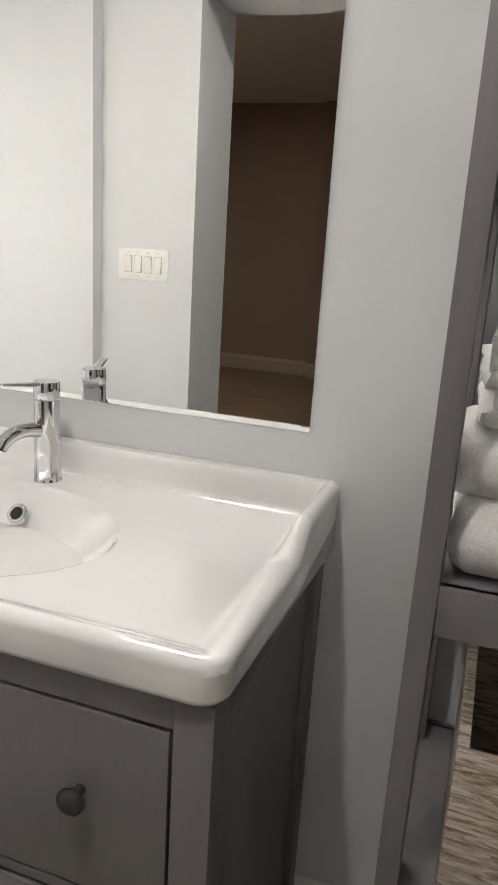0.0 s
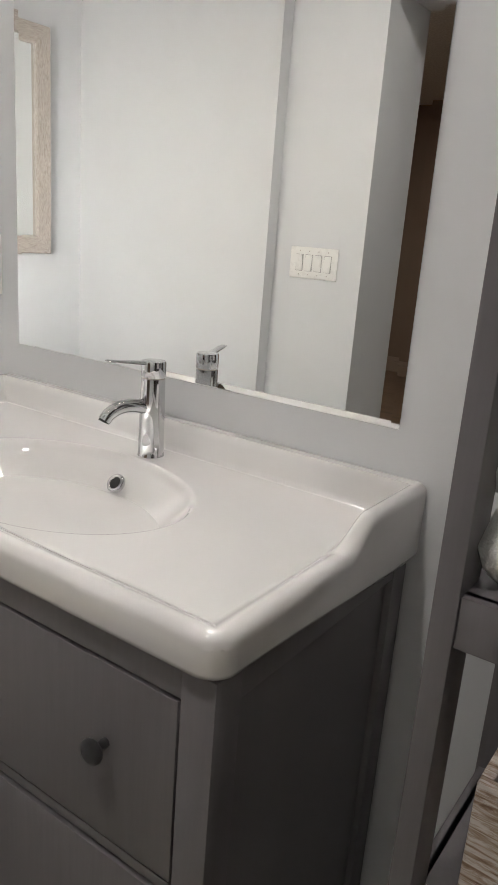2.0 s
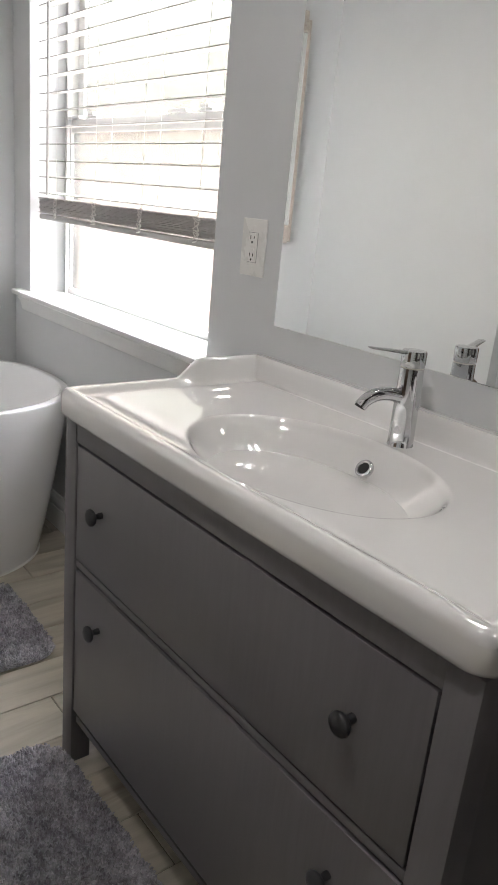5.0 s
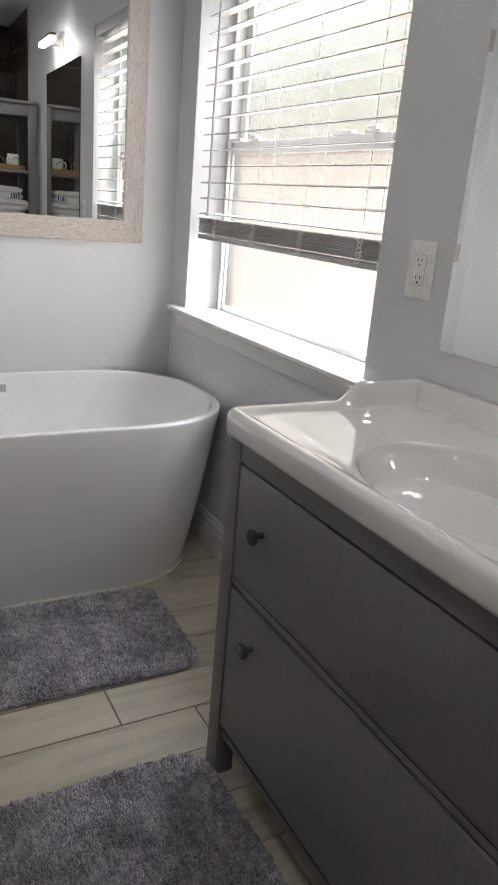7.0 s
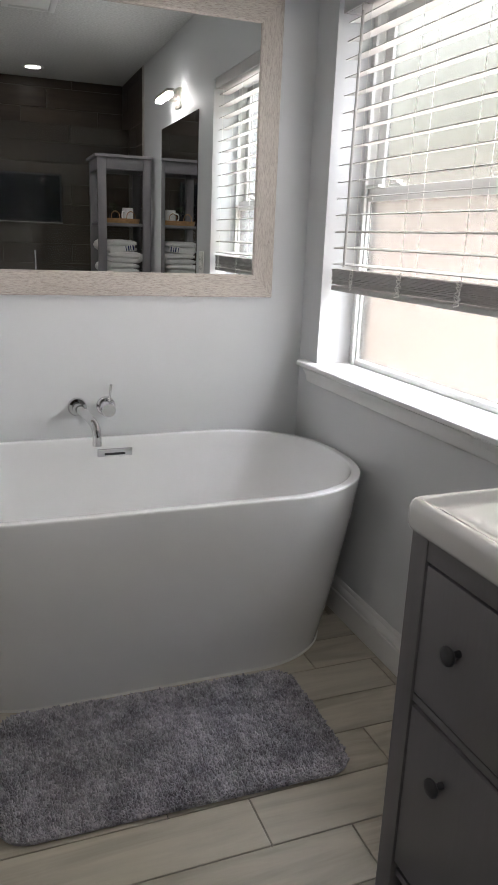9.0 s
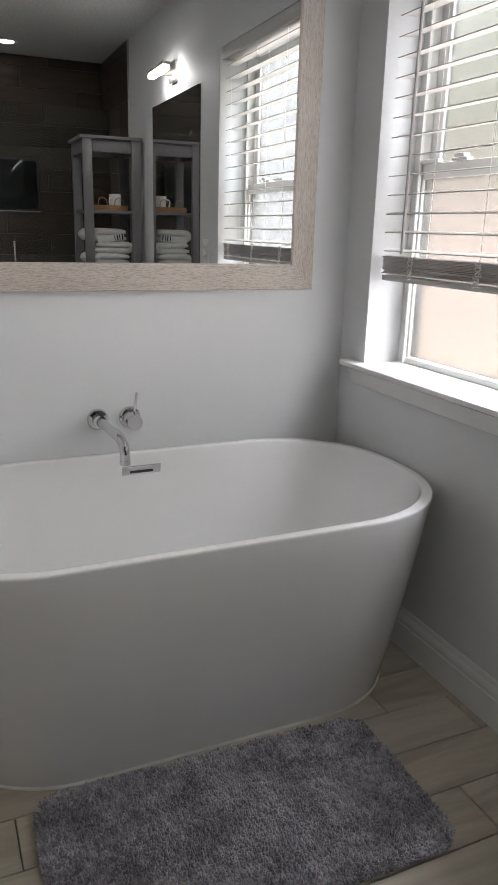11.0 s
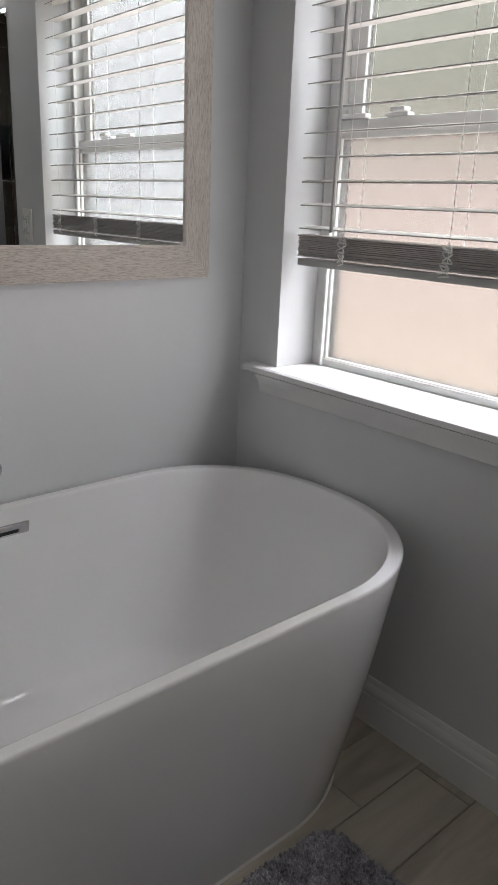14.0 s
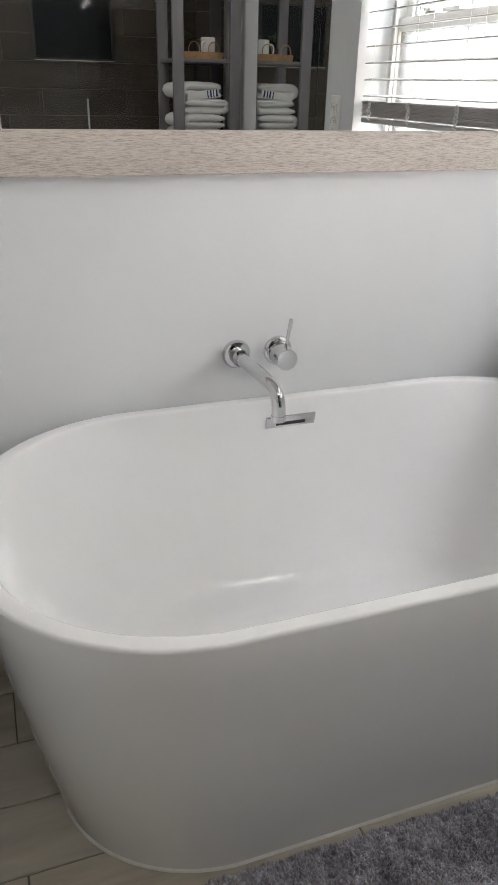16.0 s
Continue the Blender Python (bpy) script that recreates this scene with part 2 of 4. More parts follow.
# ---- mesh helpers ----
def mesh_of(name, bm, material, smooth=None):
    me = bpy.data.meshes.new(name)
    bmesh.ops.recalc_face_normals(bm, faces=bm.faces)
    bm.to_mesh(me)
    bm.free()
    me.materials.append(material)
    if smooth is not None:
        me.shade_smooth() if smooth >= 180 else me.set_sharp_from_angle(angle=radians(smooth))
        if smooth < 180:
            for p in me.polygons:
                p.use_smooth = True
    return me


def part(name, bm, material, parent=None, label="", smooth=35):
    ob = new(name, mesh_of(name, bm, material, smooth))
    if parent:
        ob.parent = parent
    if label:
        tagged(ob, label)
    return ob


def thing(name, label, category, at=(0, 0, 0), group=""):
    ob = new(name)
    ob.location = at
    return tagged(ob, label, category, group)


def put(parent, *obs):
    """Parents parts that were built in world places to a thing that stands elsewhere."""
    for o in obs:
        o.parent = parent
        o.matrix_parent_inverse = Matrix.Translation(-Vector(parent.location))


def box(x0, x1, y0, y1, z0, z1, bevel=0.0, bm=None, seg=2):
    b = bmesh.new()
    v = bmesh.ops.create_cube(b, size=1)["verts"]
    for p in v:
        p.co = Vector((x0 + (p.co.x + 0.5) * (x1 - x0), y0 + (p.co.y + 0.5) * (y1 - y0), z0 + (p.co.z + 0.5) * (z1 - z0)))
    if bevel:
        bmesh.ops.bevel(b, geom=b.edges[:], offset=bevel, segments=seg, affect="EDGES", profile=0.5)
    return join(bm, b) if bm else b


def join(a, b):
    me = bpy.data.meshes.new("tmp")
    b.to_mesh(me)
    b.free()
    a.from_mesh(me)
    bpy.data.meshes.remove(me)
    return a


def moved(bm, m):
    bmesh.ops.transform(bm, matrix=m, verts=bm.verts)
    return bm


def loft(rings, closed=True, caps=True):
    """A surface through rings of equally many points."""
    bm = bmesh.new()
    rows = [[bm.verts.new(p) for p in r] for r in rings]
    n = len(rows[0])
    for a, b in zip(rows, rows[1:]):
        for i in range(n if closed else n - 1):
            j = (i + 1) % n
            bm.faces.new((a[i], a[j], b[j], b[i]))
    if caps and closed:
        bm.faces.new(rows[0][::-1])
        bm.faces.new(rows[-1])
    return bm


def lathe(profile, seg=28, m=None):
    """Turned about z; profile of (radius, height)."""
    rings = [[(max(r, 1e-4) * math.cos(2 * math.pi * i / seg), max(r, 1e-4) * math.sin(2 * math.pi * i / seg), z) for i in range(seg)] for r, z in profile]
    bm = loft(rings)
    return moved(bm, m) if m else bm


def tube(points, radius, seg=12):
    """A round bar along a polyline; radius a number or one for each point."""
    pts = [Vector(p) for p in points]
    rs = radius if hasattr(radius, "__len__") else [radius] * len(pts)
    rings, side = [], None
    for i, p in enumerate(pts):
        d = (pts[min(i + 1, len(pts) - 1)] - pts[max(i - 1, 0)]).normalized()
        if side is None:
            side = d.orthogonal().normalized()
        side = (side - d * side.dot(d)).normalized()
        up = d.cross(side)
        rings.append([p + rs[i] * (math.cos(2 * math.pi * k / seg) * side + math.sin(2 * math.pi * k / seg) * up) for k in range(seg)])
    return loft(rings)


def arc(points, steps=10):
    """A Catmull-Rom curve through the points."""
    p = [Vector(q) for q in points]
    p = [2 * p[0] - p[1]] + p + [2 * p[-1] - p[-2]]
    out = []
    for i in range(1, len(p) - 2):
        for s in range(steps):
            t = s / steps
            a, b, c, d = p[i - 1:i + 3]
            out.append(0.5 * ((2 * b) + (c - a) * t + (2 * a - 5 * b + 4 * c - d) * t * t + (3 * b - a - 3 * c + d) * t ** 3))
    return out + [p[-2]]


def extrude_profile(profile, axis, lo, hi):
    """A moulding: a closed profile carried straight along x or y. profile: (outwards, z)."""
    def at(o, z, s):
        return (s, o, z) if axis == "x" else (o, s, z)
    return loft([[at(o, z, lo) for o, z in profile], [at(o, z, hi) for o, z in profile]])


def structure(name, bm, material, label, smooth=None):
    ob = part(name, bm, material, smooth=smooth if smooth else 30)
    return tagged(ob, label, name.split("_")[0], kind="structure")


# ---- rooms ----
NORTH, WEST, EAST, SOUTH, TUB_SOUTH, CEILING = 1.103, -2.80, 1.20, -0.60, -0.53, 2.50
THICK = 0.36
WIN_L, WIN_R, WIN_B, WIN_T = -2.645, -1.445, 0.862, 2.11
DOOR_L, DOOR_R, DOOR_T = -1.21, -0.32, 2.20
STEP = -1.635
BED_S, BED_W, BED_E = -4.9, -3.4, 1.35

floor = structure("floor", box(WEST - 0.15, EAST + 0.15, SOUTH - THICK, NORTH + 0.2, -0.12, -0.005), GROUT, "brown grout bed under wood-look floor tiles")
bm = box(WIN_R, EAST + 0.15, NORTH, NORTH + 0.2, -0.05, CEILING + 0.1)
box(WEST - 0.15, WIN_L, NORTH, NORTH + 0.2, -0.05, CEILING + 0.1, bm=bm)
box(WIN_L, WIN_R, NORTH, NORTH + 0.2, -0.05, WIN_B, bm=bm)
box(WIN_L, WIN_R, NORTH, NORTH + 0.2, WIN_T, CEILING + 0.1, bm=bm)
structure("wall_north", bm, WALL, "pale grey-blue painted wall around the window")
structure("wall_west", box(WEST - 0.15, WEST, SOUTH - THICK, NORTH, -0.05, CEILING + 0.1), WALL, "pale grey-blue painted wall behind the bathtub")
structure("wall_tub_south", box(WEST, STEP, SOUTH - THICK, TUB_SOUTH, -0.05, CEILING + 0.1), WALL, "pale painted wall at the foot of the tub")
bm = box(STEP, DOOR_L, SOUTH - THICK, SOUTH, -0.05, CEILING + 0.1)
box(DOOR_R, EAST, SOUTH - THICK, SOUTH, -0.05, CEILING + 0.1, bm=bm)
box(DOOR_L, DOOR_R, SOUTH - THICK, SOUTH, DOOR_T, CEILING + 0.1, bm=bm)
structure("wall_south", bm, WALL, "pale painted wall with the doorway and light switches")
structure("wall_east", box(EAST, EAST + 0.15, SOUTH - THICK, NORTH, -0.05, CEILING + 0.1), GROUT, "shower back wall under brown tiles")
structure("ceiling", box(WEST - 0.15, EAST + 0.15, SOUTH - THICK, NORTH + 0.2, CEILING, CEILING + 0.1), CEIL, "white ceiling with a fine sprayed texture")
# the dark room beyond the doorway
structure("floor_2", box(BED_W, BED_E, BED_S, SOUTH - THICK, -0.12, -0.002), WOOD_FLOOR, "brown patterned wooden floor of the dark room")
structure("wall_room_south", box(BED_W, BED_E, BED_S - 0.1, BED_S, -0.05, 2.65), GRAVE, "dark taupe wall of the room beyond")
structure("wall_room_west", box(BED_W - 0.1, BED_W, BED_S, SOUTH - THICK, -0.05, 2.65), GRAVE, "dark taupe side wall of the room beyond")
structure("wall_room_east", box(BED_E, BED_E + 0.1, BED_S, SOUTH - THICK, -0.05, 2.65), GRAVE, "dark taupe side wall of the room beyond")
bm = box(BED_W, STEP - 0.0, SOUTH - THICK - 0.03, SOUTH - THICK - 0.005, -0.05, 2.65)
box(EAST, BED_E, SOUTH - THICK - 0.03, SOUTH - THICK - 0.005, -0.05, 2.65, bm=bm)
structure("wall_room_north", bm, GRAVE, "dark wall closing the room beyond")
structure("ceiling_2", box(BED_W, BED_E, BED_S, SOUTH - THICK, 2.56, 2.66), CEIL, "ceiling of the dark room beyond")
# outside
structure("ground", box(-60, 60, NORTH + 0.2, 80, -0.3, -0.2), GROUT, "ground outside the window")
bm = bmesh.new()
bmesh.ops.create_grid(bm, x_segments=1, y_segments=1, size=0.5)
moved(bm, pose(-3.0, 3.4, 3.4, 90) @ Matrix.Diagonal((16, 7.6, 1, 1)))
structure("backdrop", bm, OUTSIDE, "blurred pale wall, greenery and cloud outside")

BASE = [(0, 0), (0.016, 0), (0.016, 0.086), (0.0115, 0.089), (0.0115, 0.094), (0.015, 0.098), (0.0155, 0.108), (0.011, 0.117), (0.0075, 0.121), (0.0075, 0.126), (0.004, 0.134), (0, 0.136)]
bm = extrude_profile([(NORTH - o, z) for o, z in BASE], "x", WEST + 0.016, 0.34)
structure("baseboard_north", bm, TRIM, "white moulded baseboard")
structure("baseboard_west", extrude_profile([(WEST + o, z) for o, z in BASE], "y", TUB_SOUTH + 0.016, NORTH), TRIM, "white moulded baseboard")
structure("baseboard_tub_south", extrude_profile([(TUB_SOUTH + o, z) for o, z in BASE], "x", WEST, STEP), TRIM, "white moulded baseboard")
structure("baseboard_south", extrude_profile([(SOUTH + o, z) for o, z in BASE], "x", STEP, DOOR_L + 0.016), TRIM, "white moulded baseboard")
structure("baseboard_jamb", extrude_profile([(DOOR_L + o, z) for o, z in BASE], "y", SOUTH - THICK, SOUTH), TRIM, "white moulded baseboard round the doorway")
structure("baseboard_room", extrude_profile([(BED_S + o, z * 1.1) for o, z in BASE], "x", BED_W, BED_E), TAUPE, "pale baseboard of the dark room")


# ---- window and blind ----
def build_window():
    w = tagged(new("window_1"), "white vinyl single-hung window with obscure glass", "window", kind="structure")
    y0, y1 = NORTH + 0.135, NORTH + 0.195
    bm = box(WIN_L, WIN_L + 0.035, y0, y1, WIN_B + 0.02, WIN_T, 0.003)
    box(WIN_R - 0.035, WIN_R, y0, y1, WIN_B + 0.02, WIN_T, 0.003, bm=bm)
    box(WIN_L + 0.035, WIN_R - 0.035, y0, y1, WIN_B + 0.02, WIN_B + 0.040, 0.003, bm=bm)
    box(WIN_L + 0.035, WIN_R - 0.035, y0, y1, WIN_T - 0.035, WIN_T, 0.003, bm=bm)
    for x in (WIN_L + 0.042, WIN_R - 0.042):
        box(x - 0.004, x + 0.004, y0 - 0.012, y0, WIN_B + 0.02, WIN_T, 0.002, bm=bm)
    part("window_frame", bm, VINYL, w)

    def sash(name, z0, z1, ya, yb, stile, bottom, top):
        bm = box(WIN_L + 0.037, WIN_L + 0.037 + stile, ya, yb, z0, z1, 0.004)
        box(WIN_R - 0.037 - stile, WIN_R - 0.037, ya, yb, z0, z1, 0.004, bm=bm)
        box(WIN_L + 0.037 + stile, WIN_R - 0.037 - stile, ya, yb, z0, z0 + bottom, 0.004, bm=bm)
        box(WIN_L + 0.037 + stile, WIN_R - 0.037 - stile, ya, yb, z1 - top, z1, 0.004, bm=bm)
        s = part(name, bm, VINYL, w)
        ym = (ya + yb) / 2
        p = part("pane", box(WIN_L + 0.03 + stile, WIN_R - 0.03 - stile, ym - 0.003, ym + 0.003, z0 + bottom - 0.005, z1 - top + 0.005), FROST, s, "pebbled obscure glass")
        p.visible_shadow = False
        return s
    low = sash("lower_sash", WIN_B + 0.032, 1.515, y0 + 0.004, y0 + 0.03, 0.012, 0.012, 0.045)
    up = sash("upper_sash", 1.47, WIN_T - 0.03, y0 + 0.032, y0 + 0.056, 0.05, 0.03, 0.04)
    for x in (-2.42, -1.72):
        bm = box(x - 0.035, x + 0.035, y0 - 0.004, y0 + 0.02, 1.515, 1.523, 0.002)
        box(x - 0.012, x + 0.03, y0 - 0.014, y0 + 0.012, 1.523, 1.534, 0.003, bm=bm)
        part("sash_lock", bm, VINYL, low, "small white sash lock")
        part("sash_pull", box(x - 0.19, x - 0.09, y0 - 0.01, y0 + 0.012, 1.515, 1.526, 0.003), VINYL, low)
    # stool, reaching into the room past the wall, and apron below it
    prof = [(NORTH + 0.135, WIN_B), (NORTH + 0.135, WIN_B + 0.021), (NORTH - 0.034, WIN_B + 0.021), (NORTH - 0.040, WIN_B + 0.016), (NORTH - 0.040, WIN_B + 0.003), (NORTH - 0.035, WIN_B)]
    bm = box(WIN_L + 0.001, WIN_R - 0.001, NORTH - 0.001, NORTH + 0.15, WIN_B + 0.001, WIN_B + 0.021)
    ears = extrude_profile([(NORTH - 0.001, WIN_B), (NORTH - 0.001, WIN_B + 0.021), *prof[2:]], "x", WIN_L - 0.095, WIN_R + 0.095)
    part("window_sill", join(bm, ears), TRIM, w, "white painted window stool")
    apron = [(NORTH - 0.001, WIN_B - 0.002), (NORTH - 0.033, WIN_B - 0.002), (NORTH - 0.032, WIN_B - 0.010), (NORTH - 0.022, WIN_B - 0.022), (NORTH - 0.019, WIN_B - 0.032), (NORTH - 0.015, WIN_B - 0.050), (NORTH - 0.011, WIN_B - 0.056), (NORTH - 0.001, WIN_B - 0.058)]
    part("apron", extrude_profile(apron, "x", WIN_L - 0.05, WIN_R + 0.05), TRIM, w, "white moulded apron under the stool")
    return w


def build_blind():
    bl = thing("window_blind", "white faux-wood blind, drawn halfway up with stacked slats", "window blind", (0, 0, 0))
    x0, x1, yc = WIN_L + 0.036, WIN_R - 0.030, NORTH + 0.045
    rnd = random.Random(4)
    bm = box(x0, x1, yc - 0.03, yc + 0.03, WIN_T - 0.052, WIN_T - 0.006, 0.004)
    part("headrail", bm, SLAT, bl)
    bm = box(x0 - 0.003, x1 + 0.003, yc - 0.045, yc - 0.036, WIN_T - 0.055, WIN_T - 0.002, 0.003)
    box(x0 - 0.003, x0 + 0.006, yc - 0.036, yc + 0.02, WIN_T - 0.055, WIN_T - 0.002, 0.002, bm=bm)
    part("valance", bm, SLAT, bl, "white moulded valance")

    def slat_mesh():
        n = 7
        top = [(-0.025 + 0.05 * i / (n - 1), 0.0016 - 0.0022 * (2 * i / (n - 1) - 1) ** 2 + 0.0014) for i in range(n)]
        bot = [(y, z - 0.0028) for y, z in top[::-1]]
        return mesh_of("slat", extrude_profile(top + bot, "x", x0, x1), SLAT, 40)
    me = slat_mesh()

    def slat(z, tilt, dy=0.0, roll=0.0):
        o = new("slat", me)
        o.parent = bl
        o.matrix_basis = Matrix.Translation(((x0 + x1) / 2, yc + dy, z)) @ pose(0, 0, 0, tilt, roll, 0) @ Matrix.Translation((-(x0 + x1) / 2, 0, 0))
        return o
    pitch = 0.0557
    z = 1.2535 + 14 * pitch
    while z > 1.24:
        slat(z, 6 + rnd.uniform(-1.2, 1.2), 0, rnd.uniform(-0.05, 0.05))
        z -= pitch
    for i in range(13):
        slat(1.233 - 0.0042 * i, rnd.uniform(-1.5, 1.5), rnd.uniform(-0.004, 0.004), rnd.uniform(-0.04, 0.04))
    part("bottom_rail", box(x0, x1, yc - 0.026, yc + 0.026, 1.158, 1.176, 0.004), SLAT, bl)
    for x in (-2.452, -2.152, -1.852, -1.552):
        for dy in (-0.027, 0.027):
            part("ladder_cord", tube([(x, yc + dy, WIN_T - 0.06), (x, yc + dy, 1.20)], 0.0007, 6), CORD, bl)
        loops = []
        for k in range(22):
            a = k * 2.1
            loops.append((x + 0.016 * math.sin(a) * (0.5 + rnd.random() * 0.7), yc - 0.030 - 0.005 * rnd.random(), 1.235 - 0.0032 * k + 0.006 * math.cos(a * 1.3)))
        part("slack_cord", tube(arc(loops, 5), 0.0016, 5), CORD, bl, "looped slack cord over the stack")
    xw = -2.468
    part("tilt_wand", tube([(xw, yc - 0.05, WIN_T - 0.08), (xw - 0.002, yc - 0.052, 1.66), (xw - 0.004, yc - 0.052, 1.245)], 0.0050, 8), SLAT, bl, "long white tilt wand")
    part("wand_hook", tube(arc([(xw, yc - 0.03, WIN_T - 0.058), (xw, yc - 0.052, WIN_T - 0.06), (xw, yc - 0.052, WIN_T - 0.082)], 4), 0.0016, 6), NICKEL, bl)
    return bl


build_window()
build_blind()


# ---- vanity ----
VX0, VX1, VF = -1.213, -0.205, 0.60      # cabinet sides and drawer front


def knob_bm():
    prof = [(0.0065, 0.0), (0.0065, 0.006), (0.0055, 0.012), (0.008, 0.016), (0.0155, 0.019), (0.0175, 0.0235), (0.016, 0.028), (0.009, 0.0315), (0.0, 0.0325)]
    return lathe(prof, 24, pose(0, 0, 0, 90))


def build_vanity():
    v = thing("vanity_cabinet", "grey-stained wooden vanity cabinet with two wide drawers", "cabinet", (-0.706, 0.84, 0))
    back, top = 1.092, 0.838
    parts = []
    for x0, x1 in ((VX0, VX0 + 0.048), (VX1 - 0.048, VX1)):
        for y0, y1 in ((VF - 0.002, VF + 0.046), (back - 0.046, back)):
            parts.append(part("leg", box(x0, x1, y0, y1, 0, top, 0.002), GREY))
    for xs, x in ((1, VX0), (-1, VX1)):
        xa, xb = sorted((x + xs * 0.012, x + xs * 0.028))
        parts.append(part("side_panel", box(xa, xb, VF + 0.046, back - 0.046, 0.10, top), GREY))
        xa, xb = sorted((x + xs * 0.002, x + xs * 0.03))
        parts.append(part("side_rail", box(xa, xb, VF + 0.046, back - 0.046, top - 0.045, top, 0.0015), GREY))
        parts.append(part("side_rail", box(xa, xb, VF + 0.046, back - 0.046, 0.10, 0.15, 0.0015), GREY))
    xa, xb = VX0 + 0.048, VX1 - 0.048
    parts.append(part("front_rail", box(xa, xb, VF, VF + 0.03, 0.796, top, 0.0015), GREY))
    parts.append(part("middle_rail", box(xa, xb, VF + 0.003, VF + 0.03, 0.5155, 0.532, 0.0015), GREY))
    parts.append(part("bottom_panel", box(xa, xb, VF + 0.01, back - 0.02, 0.112, 0.128), GREY))
    parts.append(part("back_panel", box(xa, xb, back - 0.02, back - 0.01, 0.11, top), GREY))
    put(v, *parts)
    for z0, z1, kz in ((0.5375, 0.7905, 0.681), (0.152, 0.5095, 0.422)):
        d = part("drawer", box(xa + 0.0045, xb - 0.0045, VF, VF + 0.02, z0, z1, 0.0018), GREY)
        put(v, d)
        b2 = part("drawer_box", box(xa + 0.01, xb - 0.01, VF + 0.02, VF + 0.40, z0 + 0.01, z1 - 0.03), BLACK)
        b2.parent = d
        for kx in (-1.050, -0.368):
            k = part("knob", knob_bm(), KNOB, d, "dark grey round knob", 60)
            k.location = (kx, VF, kz)
    return v


def ellipse_bowl(x, y):
    r = math.hypot((x + 0.712) / 0.262, (y - 0.808) / 0.180)
    if r >= 1:
        return 0.0
    lip = min(1.0, (1 - r) / 0.06)
    return 0.118 * (1 - r ** 2.5) * lip * (2 - lip)


def smooth_step(a, b, x):
    t = min(1, max(0, (x - a) / (b - a)))
    return t * t * (3 - 2 * t)


def build_basin():
    """One porcelain top: flat deck, oval bowl, raised back and sides, rounded apron."""
    x0, x1, y0, y1 = -1.232, -0.193, 0.583, 1.101
    deck, apron, low = 0.884, 0.897, 0.840

    def axis(lo, hi, n, fine=(0.0, 0.0006, 0.0015, 0.003, 0.005, 0.0075, 0.010, 0.013, 0.016, 0.020, 0.0225, 0.025, 0.0275, 0.030, 0.0325, 0.035, 0.038, 0.041, 0.044, 0.048)):
        mid = np.linspace(lo + 0.054, hi - 0.054, n)
        return [lo + f for f in fine] + list(mid) + [hi - f for f in fine[::-1]]
    xs, ys = axis(x0, x1, 300), axis(y0, y1, 150)
    R, r = 0.034, 0.016

    def height(x, y):
        ds, db, df = min(x - x0, x1 - x), y1 - y, y - y0
        side_h = apron + (0.940 - apron) * smooth_step(0.858, 0.930, y)
        s = 1 - smooth_step(0.018, 0.050, ds)
        b = 1 - smooth_step(0.020, 0.034, db)
        f = 1 - smooth_step(0.016, 0.052, df)
        h = max(s * (side_h - deck), b * (0.940 - deck), f * (apron - deck))
        h += 0.35 * min(s * (side_h - deck), b * (0.940 - deck)) * (1 - s) * (1 - b)
        return deck + h - ellipse_bowl(x, y)

    def inside(x, y):
        """Distance to the rounded outline, and the point moved onto it where it lies outside."""
        cx = x0 + R if x < x0 + R else x1 - R if x > x1 - R else None
        if cx is not None and y < y0 + R:
            dx, dy = x - cx, y - y0 - R
            d = math.hypot(dx, dy)
            if d > R:
                return 0.0, cx + dx * R / d, y0 + R + dy * R / d
            return R - d, x, y
        return min(x - x0, x1 - x, y - y0), x, y
    bm = bmesh.new()
    grid = []
    for y in ys:
        row = []
        for x in xs:
            d, px, py = inside(x, y)
            z = height(x, y)
            if d < r:
                z -= r - math.sqrt(max(0, r * r - (r - d) ** 2))
            row.append(bm.verts.new((px, py, z)))
        grid.append(row)
    for a, b in zip(grid, grid[1:]):
        for i in range(len(xs) - 1):
            bm.faces.new((a[i], a[i + 1], b[i + 1], b[i]))
    ring = grid[0] + [g[-1] for g in grid[1:]] + grid[-1][-2::-1] + [g[0] for g in grid[-2:0:-1]]
    mid = Vector(((x0 + x1) / 2, (y0 + y1) / 2, 0))
    last = ring
    for z, push in ((low + 0.012, 0.0), (low + 0.004, 0.003), (low, 0.010), (low, 0.05)):
        nxt = []
        for v in ring:
            c = v.co
            nxt.append(bm.verts.new((c.x + (push if c.x < mid.x - 0.45 else -push if c.x > mid.x + 0.45 else 0), c.y + (push if c.y < mid.y - 0.2 else 0), min(z - 0.026 * smooth_step(y0, y1, c.y), c.z - 0.001))))
        for i in range(len(ring)):
            j = (i + 1) % len(ring)
            bm.faces.new((last[i], last[j], nxt[j], nxt[i]))
        last = nxt
    bm.faces.new(last)
    bmesh.ops.remove_doubles(bm, verts=bm.verts, dist=0.0002)
    b = thing("washbasin", "glossy white porcelain washbasin top with oval bowl and raised back", "washbasin", (-0.706, 0.84, low))
    put(b, part("basin_top", bm, PORCELAIN, smooth=50))
    ring_m = Matrix.Translation((-0.700, 0.9365, 0.8475)) @ pose(0, 0, 0, 52, 0, 0)
    put(b, part("overflow_ring", lathe([(0.0105, -0.002), (0.0105, 0.002), (0.012, 0.004), (0.0155, 0.004), (0.018, 0.001), (0.018, -0.004)], 32, ring_m), CHROME, label="chrome overflow ring", smooth=60))
    put(b, part("overflow_hole", lathe([(0.0108, -0.003), (0.0108, 0.0008), (0.004, 0.0012)], 24, ring_m), SLOT))
